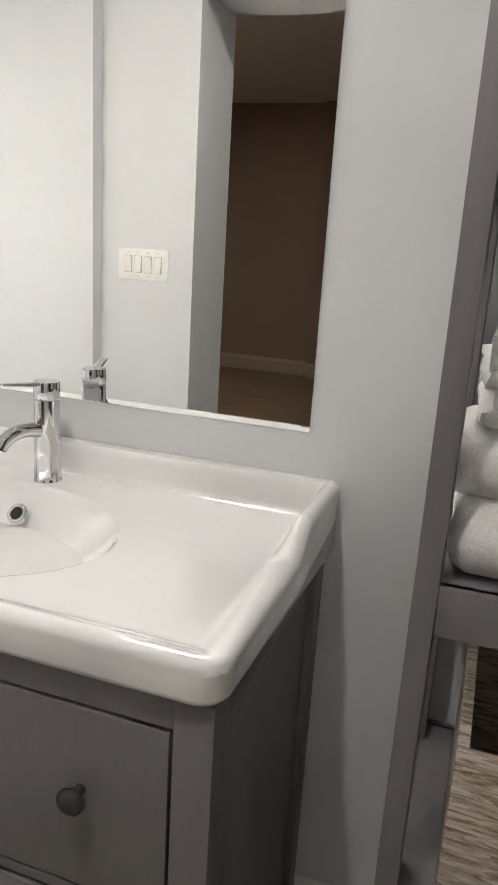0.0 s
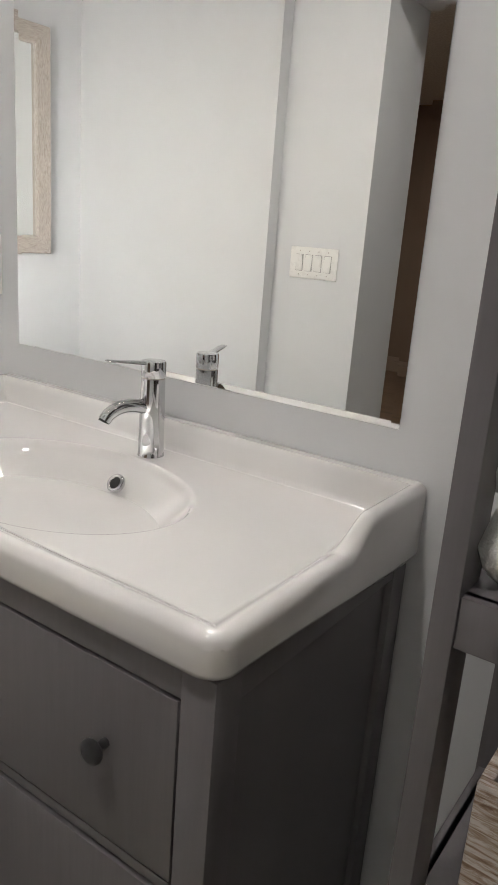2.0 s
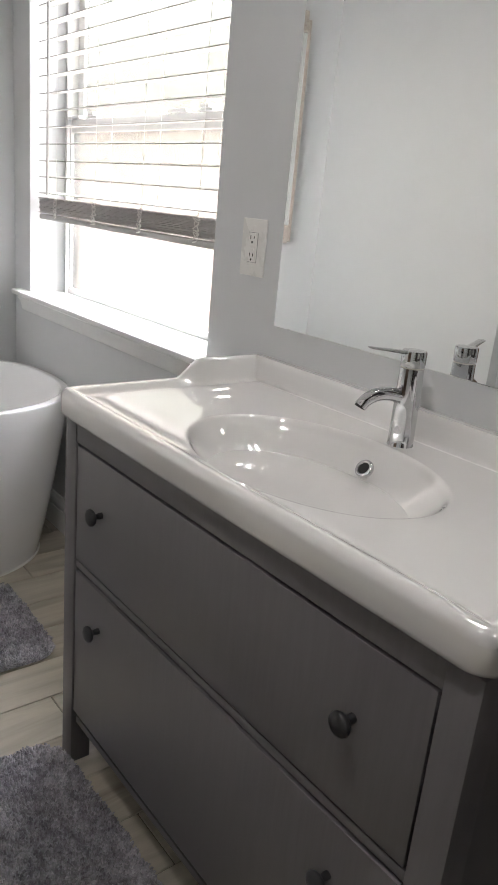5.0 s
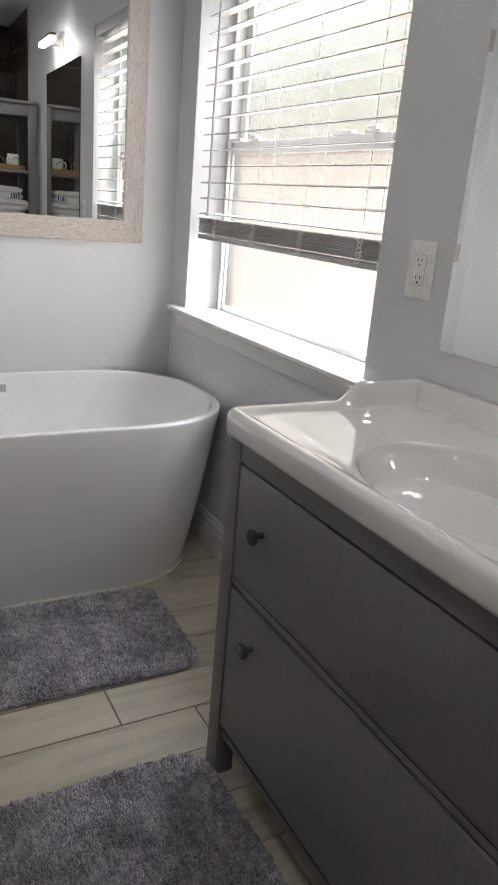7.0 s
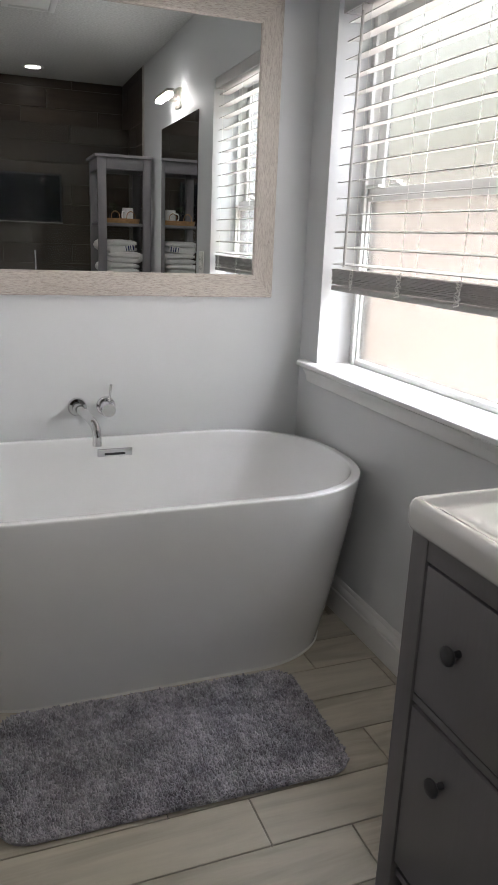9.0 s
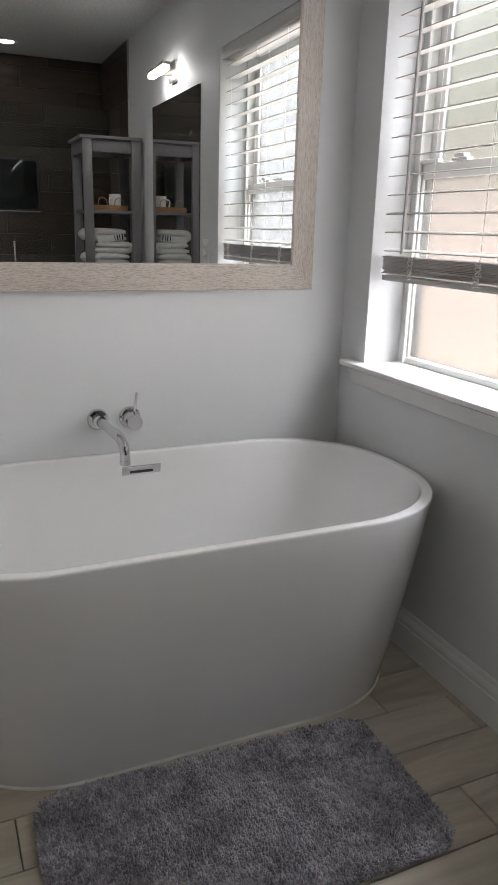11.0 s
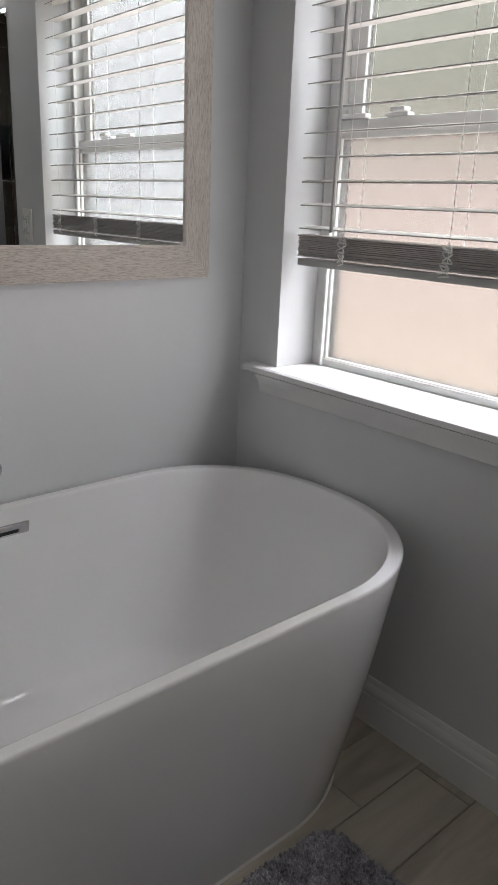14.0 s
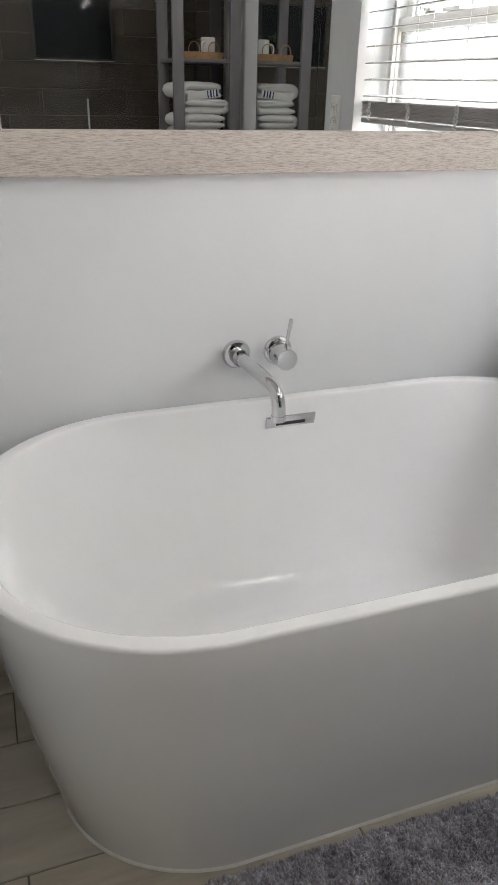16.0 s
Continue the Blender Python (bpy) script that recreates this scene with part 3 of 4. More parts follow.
    put(b, part("drain", lathe([(0.030, 0.0), (0.030, 0.003), (0.024, 0.005), (0.01, 0.006)], 32, Matrix.Translation((-0.712, 0.808, deck - 0.1178))), CHROME, label="chrome basin drain", smooth=60))
    return b


def build_faucet():
    x, y, z = -0.697, 1.022, 0.882
    f = thing("basin_faucet", "polished chrome single-lever basin faucet", "faucet", (x, y, z))
    put(f, part("body", lathe([(0.0248, 0), (0.0248, 0.002), (0.0240, 0.004), (0.0236, 0.03), (0.0228, 0.10), (0.0218, 0.1465)], 40, Matrix.Translation((x, y, z))), CHROME, smooth=50))
    put(f, part("collar", lathe([(0.0205, 0.1465), (0.0205, 0.149)], 40, Matrix.Translation((x, y, z))), NICKEL))
    put(f, part("cartridge_cap", lathe([(0.0215, 0.149), (0.0225, 0.151), (0.0225, 0.175), (0.0215, 0.178), (0.0, 0.1795)], 40, Matrix.Translation((x, y, z))), CHROME, smooth=40))
    a = math.radians(18)
    ux, uy = -math.sin(a), -math.cos(a)

    def at(d, h, s=0.0):
        return (x + ux * d - uy * s, y + uy * d + ux * s, z + h)
    put(f, part("spout", tube(arc([at(0.010, 0.092), at(0.040, 0.0985), at(0.066, 0.0965), at(0.085, 0.087), at(0.095, 0.0755)], 8), [0.0132 - 0.00005 * i for i in range(33)], 20), CHROME, smooth=50))
    put(f, part("aerator", tube([at(0.0947, 0.0765), at(0.0963, 0.0735)], 0.0098, 20), SLOT))
    rings = []
    for d, w, t in ((0.012, 0.0105, 0.008), (0.03, 0.0095, 0.0075), (0.05, 0.009, 0.0065), (0.075, 0.0088, 0.005), (0.090, 0.0085, 0.004), (0.093, 0.006, 0.002)):
        c = 0.1745 + 0.10 * max(0, d - 0.02)
        n = 12
        rings.append([at(d, c + t * 0.5 * math.sin(2 * math.pi * k / n), w * math.cos(2 * math.pi * k / n)) for k in range(n)])
    put(f, part("lever", loft(rings), CHROME, smooth=60))
    return f


def build_vanity_mirror():
    """A frameless mirror with a bevelled edge."""
    x0, x1, z0, z1, y = -1.177, -0.251, 1.015, 2.005, NORTH - 0.0035
    w, d = 0.015, 0.0007
    m = thing("vanity_mirror", "large plain wall mirror hanging above the washbasin", "mirror", ((x0 + x1) / 2, NORTH, z0))
    bm = bmesh.new()
    o = [bm.verts.new((x, y, z)) for x, z in ((x0, z0), (x1, z0), (x1, z1), (x0, z1))]
    i = [bm.verts.new((x, y - d, z)) for x, z in ((x0 + w, z0 + 0.0015), (x1 - w, z0 + 0.0015), (x1 - w, z1 - w), (x0 + w, z1 - w))]
    b = [bm.verts.new((v.co.x, NORTH - 0.0005, v.co.z)) for v in o]
    bm.faces.new(i)
    for k in range(4):
        j = (k + 1) % 4
        bm.faces.new((o[k], o[j], i[j], i[k]))
        bm.faces.new((b[k], b[j], o[j], o[k]))
    bm.faces.new(b[::-1])
    put(m, part("mirror_glass", bm, MIRROR, smooth=0.5))
    return m


def build_vanity_light():
    x, z = -0.72, 2.125
    v = thing("vanity_light", "brushed nickel wall light with a glowing bar", "wall light", (x, NORTH, z))
    put(v, part("wall_plate", box(x - 0.055, x + 0.055, NORTH - 0.02, NORTH - 0.001, z - 0.055, z + 0.055, 0.003), NICKEL))
    put(v, part("arm", box(x - 0.018, x + 0.018, NORTH - 0.075, NORTH - 0.02, z - 0.02, z + 0.02, 0.002), NICKEL))
    put(v, part("light_bar", box(x - 0.155, x + 0.155, NORTH - 0.115, NORTH - 0.075, z + 0.006, z + 0.024, 0.002), NICKEL))
    put(v, part("diffuser", box(x - 0.153, x + 0.153, NORTH - 0.113, NORTH - 0.077, z - 0.018, z + 0.005, 0.004), LED_MAT, label="glowing frosted bar"))
    return v


build_vanity()
build_basin()
build_faucet()
build_vanity_mirror()
build_vanity_light()


# ---- bathtub ----
TCX, TCY = -2.390, 0.354


def oval(a, b, z, straight=0.39):
    """An outline with straight sides and rounded ends: half width a along x, half length b along y."""
    caps = [math.pi / 2 * k / 20 for k in range(21)]
    s = straight * b / 0.742
    quarter = [(a * math.cos(p) ** (2 / 2.45), s + (b - s) * math.sin(p) ** (2 / 1.9)) for p in caps]
    side = [(a, -s + 2 * s * k / 8) for k in range(1, 8)]
    loop = side + quarter + [(-x, y) for x, y in quarter[-2::-1]] + [(-x, -y) for x, y in side] + [(-x, -y) for x, y in quarter] + [(x, -y) for x, y in quarter[-2::-1]]
    return [(TCX + x, TCY + y, z) for x, y in loop]


def build_tub():
    t = thing("bathtub", "freestanding white acrylic bathtub with sloping sides", "bathtub", (TCX, TCY, 0))
    A, B, a, b, H = 0.4015, 0.742, 0.313, 0.640, 0.609
    rings = [oval(a - 0.012, b - 0.012, 0.004), oval(a, b, 0.004), oval(a + 0.002, b + 0.002, 0.016)]
    for k in range(1, 9):
        s = k / 9
        bulge = 0.006 * math.sin(math.pi * s)
        rings.append(oval(a + (A - a) * s + bulge, b + (B - b) * s + bulge, H * s * 0.985))
    for d, z in ((0.0, H - 0.007), (0.0008, H - 0.003), (0.003, H - 0.0004), (0.006, H), (0.024, H), (0.0275, H - 0.001), (0.031, H - 0.006)):
        rings.append(oval(A - d, B - d, z))
    for z, ia, ib in ((0.55, 0.366, 0.700), (0.45, 0.345, 0.660), (0.34, 0.320, 0.612), (0.24, 0.296, 0.545), (0.18, 0.268, 0.505), (0.15, 0.235, 0.465), (0.136, 0.19, 0.41), (0.130, 0.12, 0.30)):
        rings.append(oval(ia, ib, z))
    put(t, part("tub_shell", loft(rings), ACRYLIC, smooth=60))
    put(t, part("caulk_bead", loft([oval(a + 0.001, b + 0.001, 0.007), oval(a + 0.0035, b + 0.0035, 0.004), oval(a + 0.004, b + 0.004, 0.0), oval(a - 0.01, b - 0.01, 0.0)], caps=False), CAULK))
    # overflow plate on the sloping inner wall
    tilt = Matrix.Translation((TCX - 0.3655, 0.356, 0.549)) @ pose(0, 0, 0, 0, -77 + 180, 0)
    put(t, part("overflow_plate", moved(box(-0.020, 0.020, -0.064, 0.064, -0.002, 0.0045, 0.0015), tilt), CHROME, label="chrome slot overflow"))
    put(t, part("overflow_slot", moved(box(-0.005, 0.005, -0.038, 0.038, 0.003, 0.0052, 0.0008), tilt), SLOT))
    return t


def build_tub_filler():
    y, z = 0.230, 0.719
    f = thing("tub_spout", "chrome wall-mounted tub spout", "faucet", (WEST, y, z))
    side = pose(0, 0, 0, 0, 90, 0)
    put(f, part("flange", lathe([(0.034, 0), (0.034, 0.005), (0.030, 0.010), (0.020, 0.011), (0.020, 0.036)], 36, Matrix.Translation((WEST, y, z)) @ side), CHROME, smooth=45))
    path = arc([(WEST + 0.02, y, z), (WEST + 0.08, y + 0.016, z - 0.011), (WEST + 0.136, y + 0.030, z - 0.022), (WEST + 0.164, y + 0.038, z - 0.039), (WEST + 0.173, y + 0.041, z - 0.064), (WEST + 0.175, y + 0.041, z - 0.088)], 9)
    put(f, part("spout", tube(path, 0.0155, 20), CHROME, smooth=60))
    put(f, part("spout_tip", tube([(WEST + 0.175, y + 0.041, z - 0.087), (WEST + 0.1755, y + 0.041, z - 0.100)], 0.0163, 20), CHROME))
    y2 = 0.333
    g = thing("tub_valve", "chrome wall-mounted tub mixer with pin lever", "faucet", (WEST, y2, z))
    put(g, part("flange", lathe([(0.035, 0), (0.035, 0.005), (0.031, 0.009), (0.024, 0.010)], 36, Matrix.Translation((WEST, y2, z)) @ side), CHROME, smooth=45))
    put(g, part("mixer_body", lathe([(0.0255, 0.006), (0.0255, 0.064), (0.024, 0.066), (0.0, 0.0665)], 36, Matrix.Translation((WEST, y2, z - 0.004)) @ side), CHROME, smooth=45))
    put(g, part("pin_lever", tube([(WEST + 0.042, y2 + 0.004, z + 0.016), (WEST + 0.048, y2 + 0.012, z + 0.088)], [0.0042, 0.0048], 14), CHROME))
    return f


def build_framed_mirror():
    y0, y1, z0, z1, w = -0.315, 0.956, 1.117, 2.115, 0.082
    xb, xf = WEST + 0.001, WEST + 0.036
    m = thing("framed_mirror", "large wall mirror in a pale limed-wood frame", "mirror", (WEST, (y0 + y1) / 2, z0))

    def board(a0, a1, b0, b1, mat, flat):
        rings = []
        prof = [(xb, 0.0), (xf - 0.003, 0.0), (xf, 0.003), (xf, w - 0.006), (xf - 0.004, w), (xb, w)]
        for end in (0, 1):
            r = []
            for x, d in prof:
                t = d / w
                along = (a0 + t * w) if end == 0 else (a1 - t * w)
                across = b0 + (b1 - b0) * t
                r.append((x, along, across) if flat else (x, across, along))
            rings.append(r)
        return part("frame_board", loft(rings), mat, smooth=30)
    g = 0.0004
    put(m, board(y0, y1, z0, z0 + w, OAK_Y, True), board(y0, y1, z1, z1 - w, OAK_Y, True), board(z0 + g, z1 - g, y0, y0 + w, OAK_Z, False), board(z0 + g, z1 - g, y1, y1 - w, OAK_Z, False))
    yc, hy = (y0 + y1) / 2, (y1 - y0) / 2 - w + 0.004
    glass = box(-0.006, 0.0, -hy, hy, z0 + w - 0.004, z1 - w + 0.004)
    put(m, part("mirror_glass", moved(glass, Matrix.Translation((WEST + 0.0235, yc, 0)) @ pose(0, 0, 0, 0, 0, -0.75)), MIRROR))
    return m


build_tub()
build_tub_filler()
build_framed_mirror()


# ---- rugs ----
def build_rug(x0, x1, y0, y1, turn, seed, tufts):
    rg = np.random.default_rng(seed)
    cx, cy, hx, hy, r = (x0 + x1) / 2, (y0 + y1) / 2, (x1 - x0) / 2, (y1 - y0) / 2, 0.07
    rug = thing("bath_rug", "thick grey shaggy bath rug with rounded corners", "rug", (cx, cy, 0), "bath rugs")
    rug.rotation_euler = (0, 0, radians(turn))

    def outline(inset, z, n=12):
        pts = []
        for sx, sy, a0 in ((1, 1, 0), (-1, 1, 90), (-1, -1, 180), (1, -1, 270)):
            for k in range(n):
                a = radians(a0 + 90 * k / (n - 1))
                pts.append((sx * (hx - r) + (r - inset) * math.cos(a), sy * (hy - r) + (r - inset) * math.sin(a), z))
        return pts
    part("backing", loft([outline(0.004, 0.001), outline(0.0, 0.004), outline(0.002, 0.010), outline(0.012, 0.014)]), RUG, rug)
    n = tufts
    px, py = rg.uniform(-hx, hx, n), rg.uniform(-hy, hy, n)
    # strands gather into small clumps with dark gaps between them
    cell = 0.0125
    jig = rg.uniform(-0.32, 0.32, (2, 128, 128))
    gx, gy = np.floor(px / cell).astype(int), np.floor(py / cell).astype(int)
    px = px + 0.42 * ((gx + 0.5 + jig[0, gx % 128, gy % 128]) * cell - px)
    py = py + 0.42 * ((gy + 0.5 + jig[1, gx % 128, gy % 128]) * cell - py)
    ex, ey = np.maximum(np.abs(px) - (hx - r), 0), np.maximum(np.abs(py) - (hy - r), 0)
    d = r - np.hypot(ex, ey)
    d = np.where((ex == 0) | (ey == 0), np.minimum(hx - np.abs(px), hy - np.abs(py)), d)
    keep = d > 0.002
    px, py, d = px[keep], py[keep], d[keep]
    n = len(px)
    clump = np.sin(px * 61 + 3 * np.sin(py * 43)) * np.sin(py * 57 + 2 * np.sin(px * 39))
    curl = np.sin(px * 430 + 2 * np.sin(py * 310)) * np.sin(py * 410 + 2 * np.sin(px * 290))
    ang = rg.uniform(0, 2 * np.pi, n)
    lean = rg.uniform(0.001, 0.006, n)
    edge = np.clip(d / 0.02, 0.0, 1.0)
    h = rg.uniform(0.0150, 0.0255, n) * (0.55 + 0.45 * np.sqrt(edge)) + 0.0028 * clump + 0.0036 * curl
    w = rg.uniform(0.0024, 0.0042, n)
    out_x = np.where(edge < 1, np.sign(px) * (hx - np.abs(px) < 0.02) * 0.004, 0)
    out_y = np.where(edge < 1, np.sign(py) * (hy - np.abs(py) < 0.02) * 0.004, 0)
    K = 3
    verts = np.zeros((n, 3 * K + 1, 3))
    for row, (up, wide, far) in enumerate(((0.3, 0.8, 0.0), (0.72, 1.2, 0.6), (0.93, 0.75, 0.95))):
        for k in range(K):
            a = ang + 2 * np.pi * k / K
            verts[:, row * K + k] = np.stack([px + far * (lean * np.cos(ang) + out_x) + w * wide * np.cos(a), py + far * (lean * np.sin(ang) + out_y) + w * wide * np.sin(a), h * up], 1)
    verts[:, 3 * K] = np.stack([px + lean * np.cos(ang) + out_x, py + lean * np.sin(ang) + out_y, h], 1)
    base = (np.arange(n) * (3 * K + 1))[:, None]
    quads = np.concatenate([base + np.array([[r * K + i, r * K + (i + 1) % K, (r + 1) * K + (i + 1) % K, (r + 1) * K + i]]) for r in range(2) for i in range(K)])
    tris = np.concatenate([base + np.array([[2 * K + i, 2 * K + (i + 1) % K, 3 * K]]) for i in range(K)])
    me = bpy.data.meshes.new("fleece")
    me.from_pydata(verts.reshape(-1, 3).tolist(), [], quads.tolist() + tris.tolist())
    me.materials.append(RUG)
    me.shade_smooth()
    pile = new("fleece", me)
    pile.parent = rug
    tagged(pile, kind="stuff")
    return rug


build_rug(-2.045, -1.575, -0.125, 0.760, -1.1, 5, 42000)
build_rug(-1.245, -0.70, -0.27, 0.60, 0.6, 6, 46000)


# ---- outlet and switches ----
def build_outlet():
    x0, x1, z0, z1, y = -1.325, -1.235, 1.117, 1.249, NORTH
    xc, zc = (x0 + x1) / 2, (z0 + z1) / 2
    o = thing("wall_outlet", "white oversized wall outlet with two sockets", "outlet", (xc, y, zc))
    put(o, part("cover_plate", box(x0, x1, y - 0.006, y - 0.0005, z0, z1, 0.003), PLATE))
    # raised grey strip in place of the shaded recess
    put(o, part("receptacle_gap", box(xc - 0.0178, xc + 0.0178, y - 0.0068, y - 0.005, zc - 0.0348, zc + 0.0348, 0.0004), GAP_SHADE))
    put(o, part("receptacle", box(xc - 0.0165, xc + 0.0165, y - 0.009, y - 0.005, zc - 0.0335, zc + 0.0335, 0.0015), PLATE))
    for s in (-1, 1):
        for dx, h in ((-0.0065, 0.0085), (0.0065, 0.007)):
            put(o, part("socket_slot", box(xc + dx - 0.0011, xc + dx + 0.0011, y - 0.0096, y - 0.0085, zc + s * 0.02 - h / 2 + 0.003, zc + s * 0.02 + h / 2 + 0.003), SLOT))
        put(o, part("ground_hole", lathe([(0.0028, 0), (0.0028, 0.0008)], 12, Matrix.Translation((xc, y - 0.0088, zc + s * 0.02 - 0.008)) @ pose(0, 0, 0, 90)), SLOT))
        put(o, part("plate_screw", lathe([(0.0032, 0), (0.0030, 0.0012), (0.001, 0.0016)], 14, Matrix.Translation((xc, y - 0.0058, zc + s * 0.0485)) @ pose(0, 0, 0, 90)), PLATE))
    for dz in (-0.0045, 0.0045):
        put(o, part("test_button", box(xc - 0.009, xc + 0.009, y - 0.0104, y - 0.0085, zc + dz - 0.0032, zc + dz + 0.0032, 0.0008), PLATE))
    return o


def build_switches():
    x0, x1, z0, z1, y = -1.550, -1.318, 1.118, 1.247, SOUTH
    xc, zc = (x0 + x1) / 2, (z0 + z1) / 2
    s = thing("light_switch", "white four-gang rocker switch plate", "light switch", (xc, y, zc))
    put(s, part("cover_plate", box(x0, x1, y + 0.0005, y + 0.006, z0, z1, 0.003), PLATE))
    for k in range(4):
        x = xc + (k - 1.5) * 0.046
        put(s, part("rocker_gap", box(x - 0.0172, x + 0.0172, y + 0.005, y + 0.0068, zc - 0.0345, zc + 0.0345, 0.0006), GAP_SHADE))
        r = box(x - 0.016, x + 0.016, y + 0.004, y + 0.011, zc - 0.033, zc + 0.033, 0.0015)
        tip = 1 if k in (0, 2) else -1
        for v in r.verts:
            if v.co.y > y + 0.008:
                v.co.y += tip * 0.0035 * (v.co.z - zc) / 0.033
        put(s, part("rocker", r, PLATE))
        for e in (-1, 1):
            put(s, part("plate_screw", lathe([(0.003, 0), (0.0028, 0.001), (0.001, 0.0014)], 12, Matrix.Translation((x, y + 0.0058, zc + e * 0.0485)) @ pose(0, 0, 0, -90)), NICKEL))
    return s


build_outlet()
build_switches()


# ---- shelf unit and what stands on it ----
SX0, SX1, SY0, SY1, STOP = -0.029, 0.389, 0.704, 1.080, 1.85
SHELVES = (0.16, 0.565, 0.972, 1.400)


def build_shelf_unit():
    s = thing("shelf_unit", "tall open grey-stained wooden shelf unit", "shelf unit", ((SX0 + SX1) / 2, (SY0 + SY1) / 2, 0))
    for x0 in (SX0, SX1 - 0.026):
        for y0 in (SY0, SY1 - 0.06):
            put(s, part("post", box(x0, x0 + 0.026, y0, y0 + 0.06, 0, STOP - 0.02, 0.002), GREY))
    put(s, part("top_board", box(SX0 - 0.018, SX1 + 0.018, SY0 - 0.018, SY1 + 0.006, STOP - 0.02, STOP, 0.003), GREY))
    for z in (*SHELVES, STOP - 0.022):
        top = z >= STOP - 0.03
        if not top:
            put(s, part("shelf", box(SX0 + 0.012, SX1 - 0.012, SY0 + 0.012, SY1 - 0.012, z - 0.018, z, 0.0015), GREY))
        if z == SHELVES[3]:
            continue
        h, zt = (0.075, z) if top else (0.056, z)
        xa, xb, ya, yb = SX0 + 0.026, SX1 - 0.026, SY0 + 0.06, SY1 - 0.06
        put(s, part("front_rail", box(xa, xb, SY0 + 0.004, SY0 + 0.022, zt - h, zt, 0.0015), GREY))
        put(s, part("back_rail", box(xa, xb, SY1 - 0.022, SY1 - 0.004, zt - h, zt, 0.0015), GREY))
        put(s, part("side_rail", box(SX0 + 0.004, SX0 + 0.022, ya, yb, zt - h, zt, 0.0015), GREY))
        put(s, part("side_rail", box(SX1 - 0.022, SX1 - 0.004, ya, yb, zt - h, zt, 0.0015), GREY))
    return s


def folded_towel(cx, cy, z, w, d, h, seed, turn, stripe=False):
    """A bath towel folded over and over: a thick sheet that doubles back at front and rear, with soft uneven turns."""
    rnd = random.Random(seed)
    t = thing("folded_towel", "folded white terry towel with a navy-striped band" if stripe else "folded plump white terry towel", "towel", (cx, cy, z), "towels on the shelf")
    t.rotation_euler = (0, 0, radians(turn))
    layers = 2
    th = h / layers
    spine = []
    for k in range(layers):
        zc, way = th * (k + 0.5), (-1 if k % 2 == 0 else 1) * (-1 if seed == 13 else 1)
        lo, hi = -d / 2 + th * rnd.uniform(0.5, 1.0), d / 2 - th * rnd.uniform(0.5, 1.0)
        ys = [lo + (hi - lo) * i / 7 for i in range(8)]
        spine += [(y, zc) for y in (ys if way == 1 else ys[::-1])]
        if k < layers - 1:
            y_end = hi if way == 1 else lo
            spine += [(y_end + way * th * 0.75 * math.sin(a), zc + th * 0.5 * (1 - math.cos(a))) for a in (0.5, 1.0, 1.57, 2.14, 2.64)]
    n = len(spine)

    def outline(u):
        end = max(0.0, abs(2 * u - 1) - 0.9) / 0.1
        half = 0.5 * th * (1.04 - 0.30 * end * end)
        left, right = [], []
        for i, (y, zz) in enumerate(spine):
            p, q = spine[max(i - 1, 0)], spine[min(i + 1, n - 1)]
            dy, dz = q[0] - p[0], q[1] - p[1]
            m = math.hypot(dy, dz)
            tip = 0.45 if i in (0, n - 1) else 0.85 if i in (1, n - 2) else 1.0
            left.append((y - dz / m * half * tip, zz + dy / m * half * tip))
            right.append((y + dz / m * half * tip, zz - dy / m * half * tip))
        return left + right[::-1]
    rings, m = [], 20
    skew = rnd.uniform(-0.06, 0.06)
    for i in range(m + 1):
        u = i / m
        x = -w / 2 + w * u
        ring = []
        for y, zz in outline(u):
            big = noise.noise(Vector((x * 7 + seed * 3.1, y * 7, seed + zz * 9)))
            small = noise.noise(Vector((x * 24, y * 24 + seed, zz * 40)))
            lift = smooth_step(0.0, 0.03, zz)
            ring.append((x + 0.012 * noise.noise(Vector((y * 9, zz * 50, seed))), y + 0.012 * big + skew * x, max(0.0, zz + (0.006 * big + 0.0028 * small) * lift)))
        rings.append(ring)
    part("terry_folds", loft(rings), TOWEL, t, smooth=80)
    if stripe:
        y0, y1, xf = -d / 2 + 0.02, d / 2 - 0.05, -w / 2 - 0.016
        band = moved(box(xf, xf + 0.010, y0, y1, -0.016, 0.026, 0.003), Matrix.Translation((0, 0, 0.018)) @ pose(0, 0, 0, 8))
        flap = part("band", band, TOWEL, t, "flat woven band")
        for k in range(4):
            ya = 0.008 + k * 0.017
            part("stripe", moved(box(xf - 0.0015, xf + 0.001, ya, ya + 0.006 + 0.003 * (k % 2), -0.013, 0.023), Matrix.Translation((0, 0, 0.018)) @ pose(0, 0, 0, 8)), BLUE, flap, "navy stripe")
        part("piping", box(-w / 2 + 0.02, w / 2 - 0.02, -d / 2 - 0.006, -d / 2 + 0.004, 0.004, 0.011, 0.002), BLUE, t, "navy edge stripe")
    return t


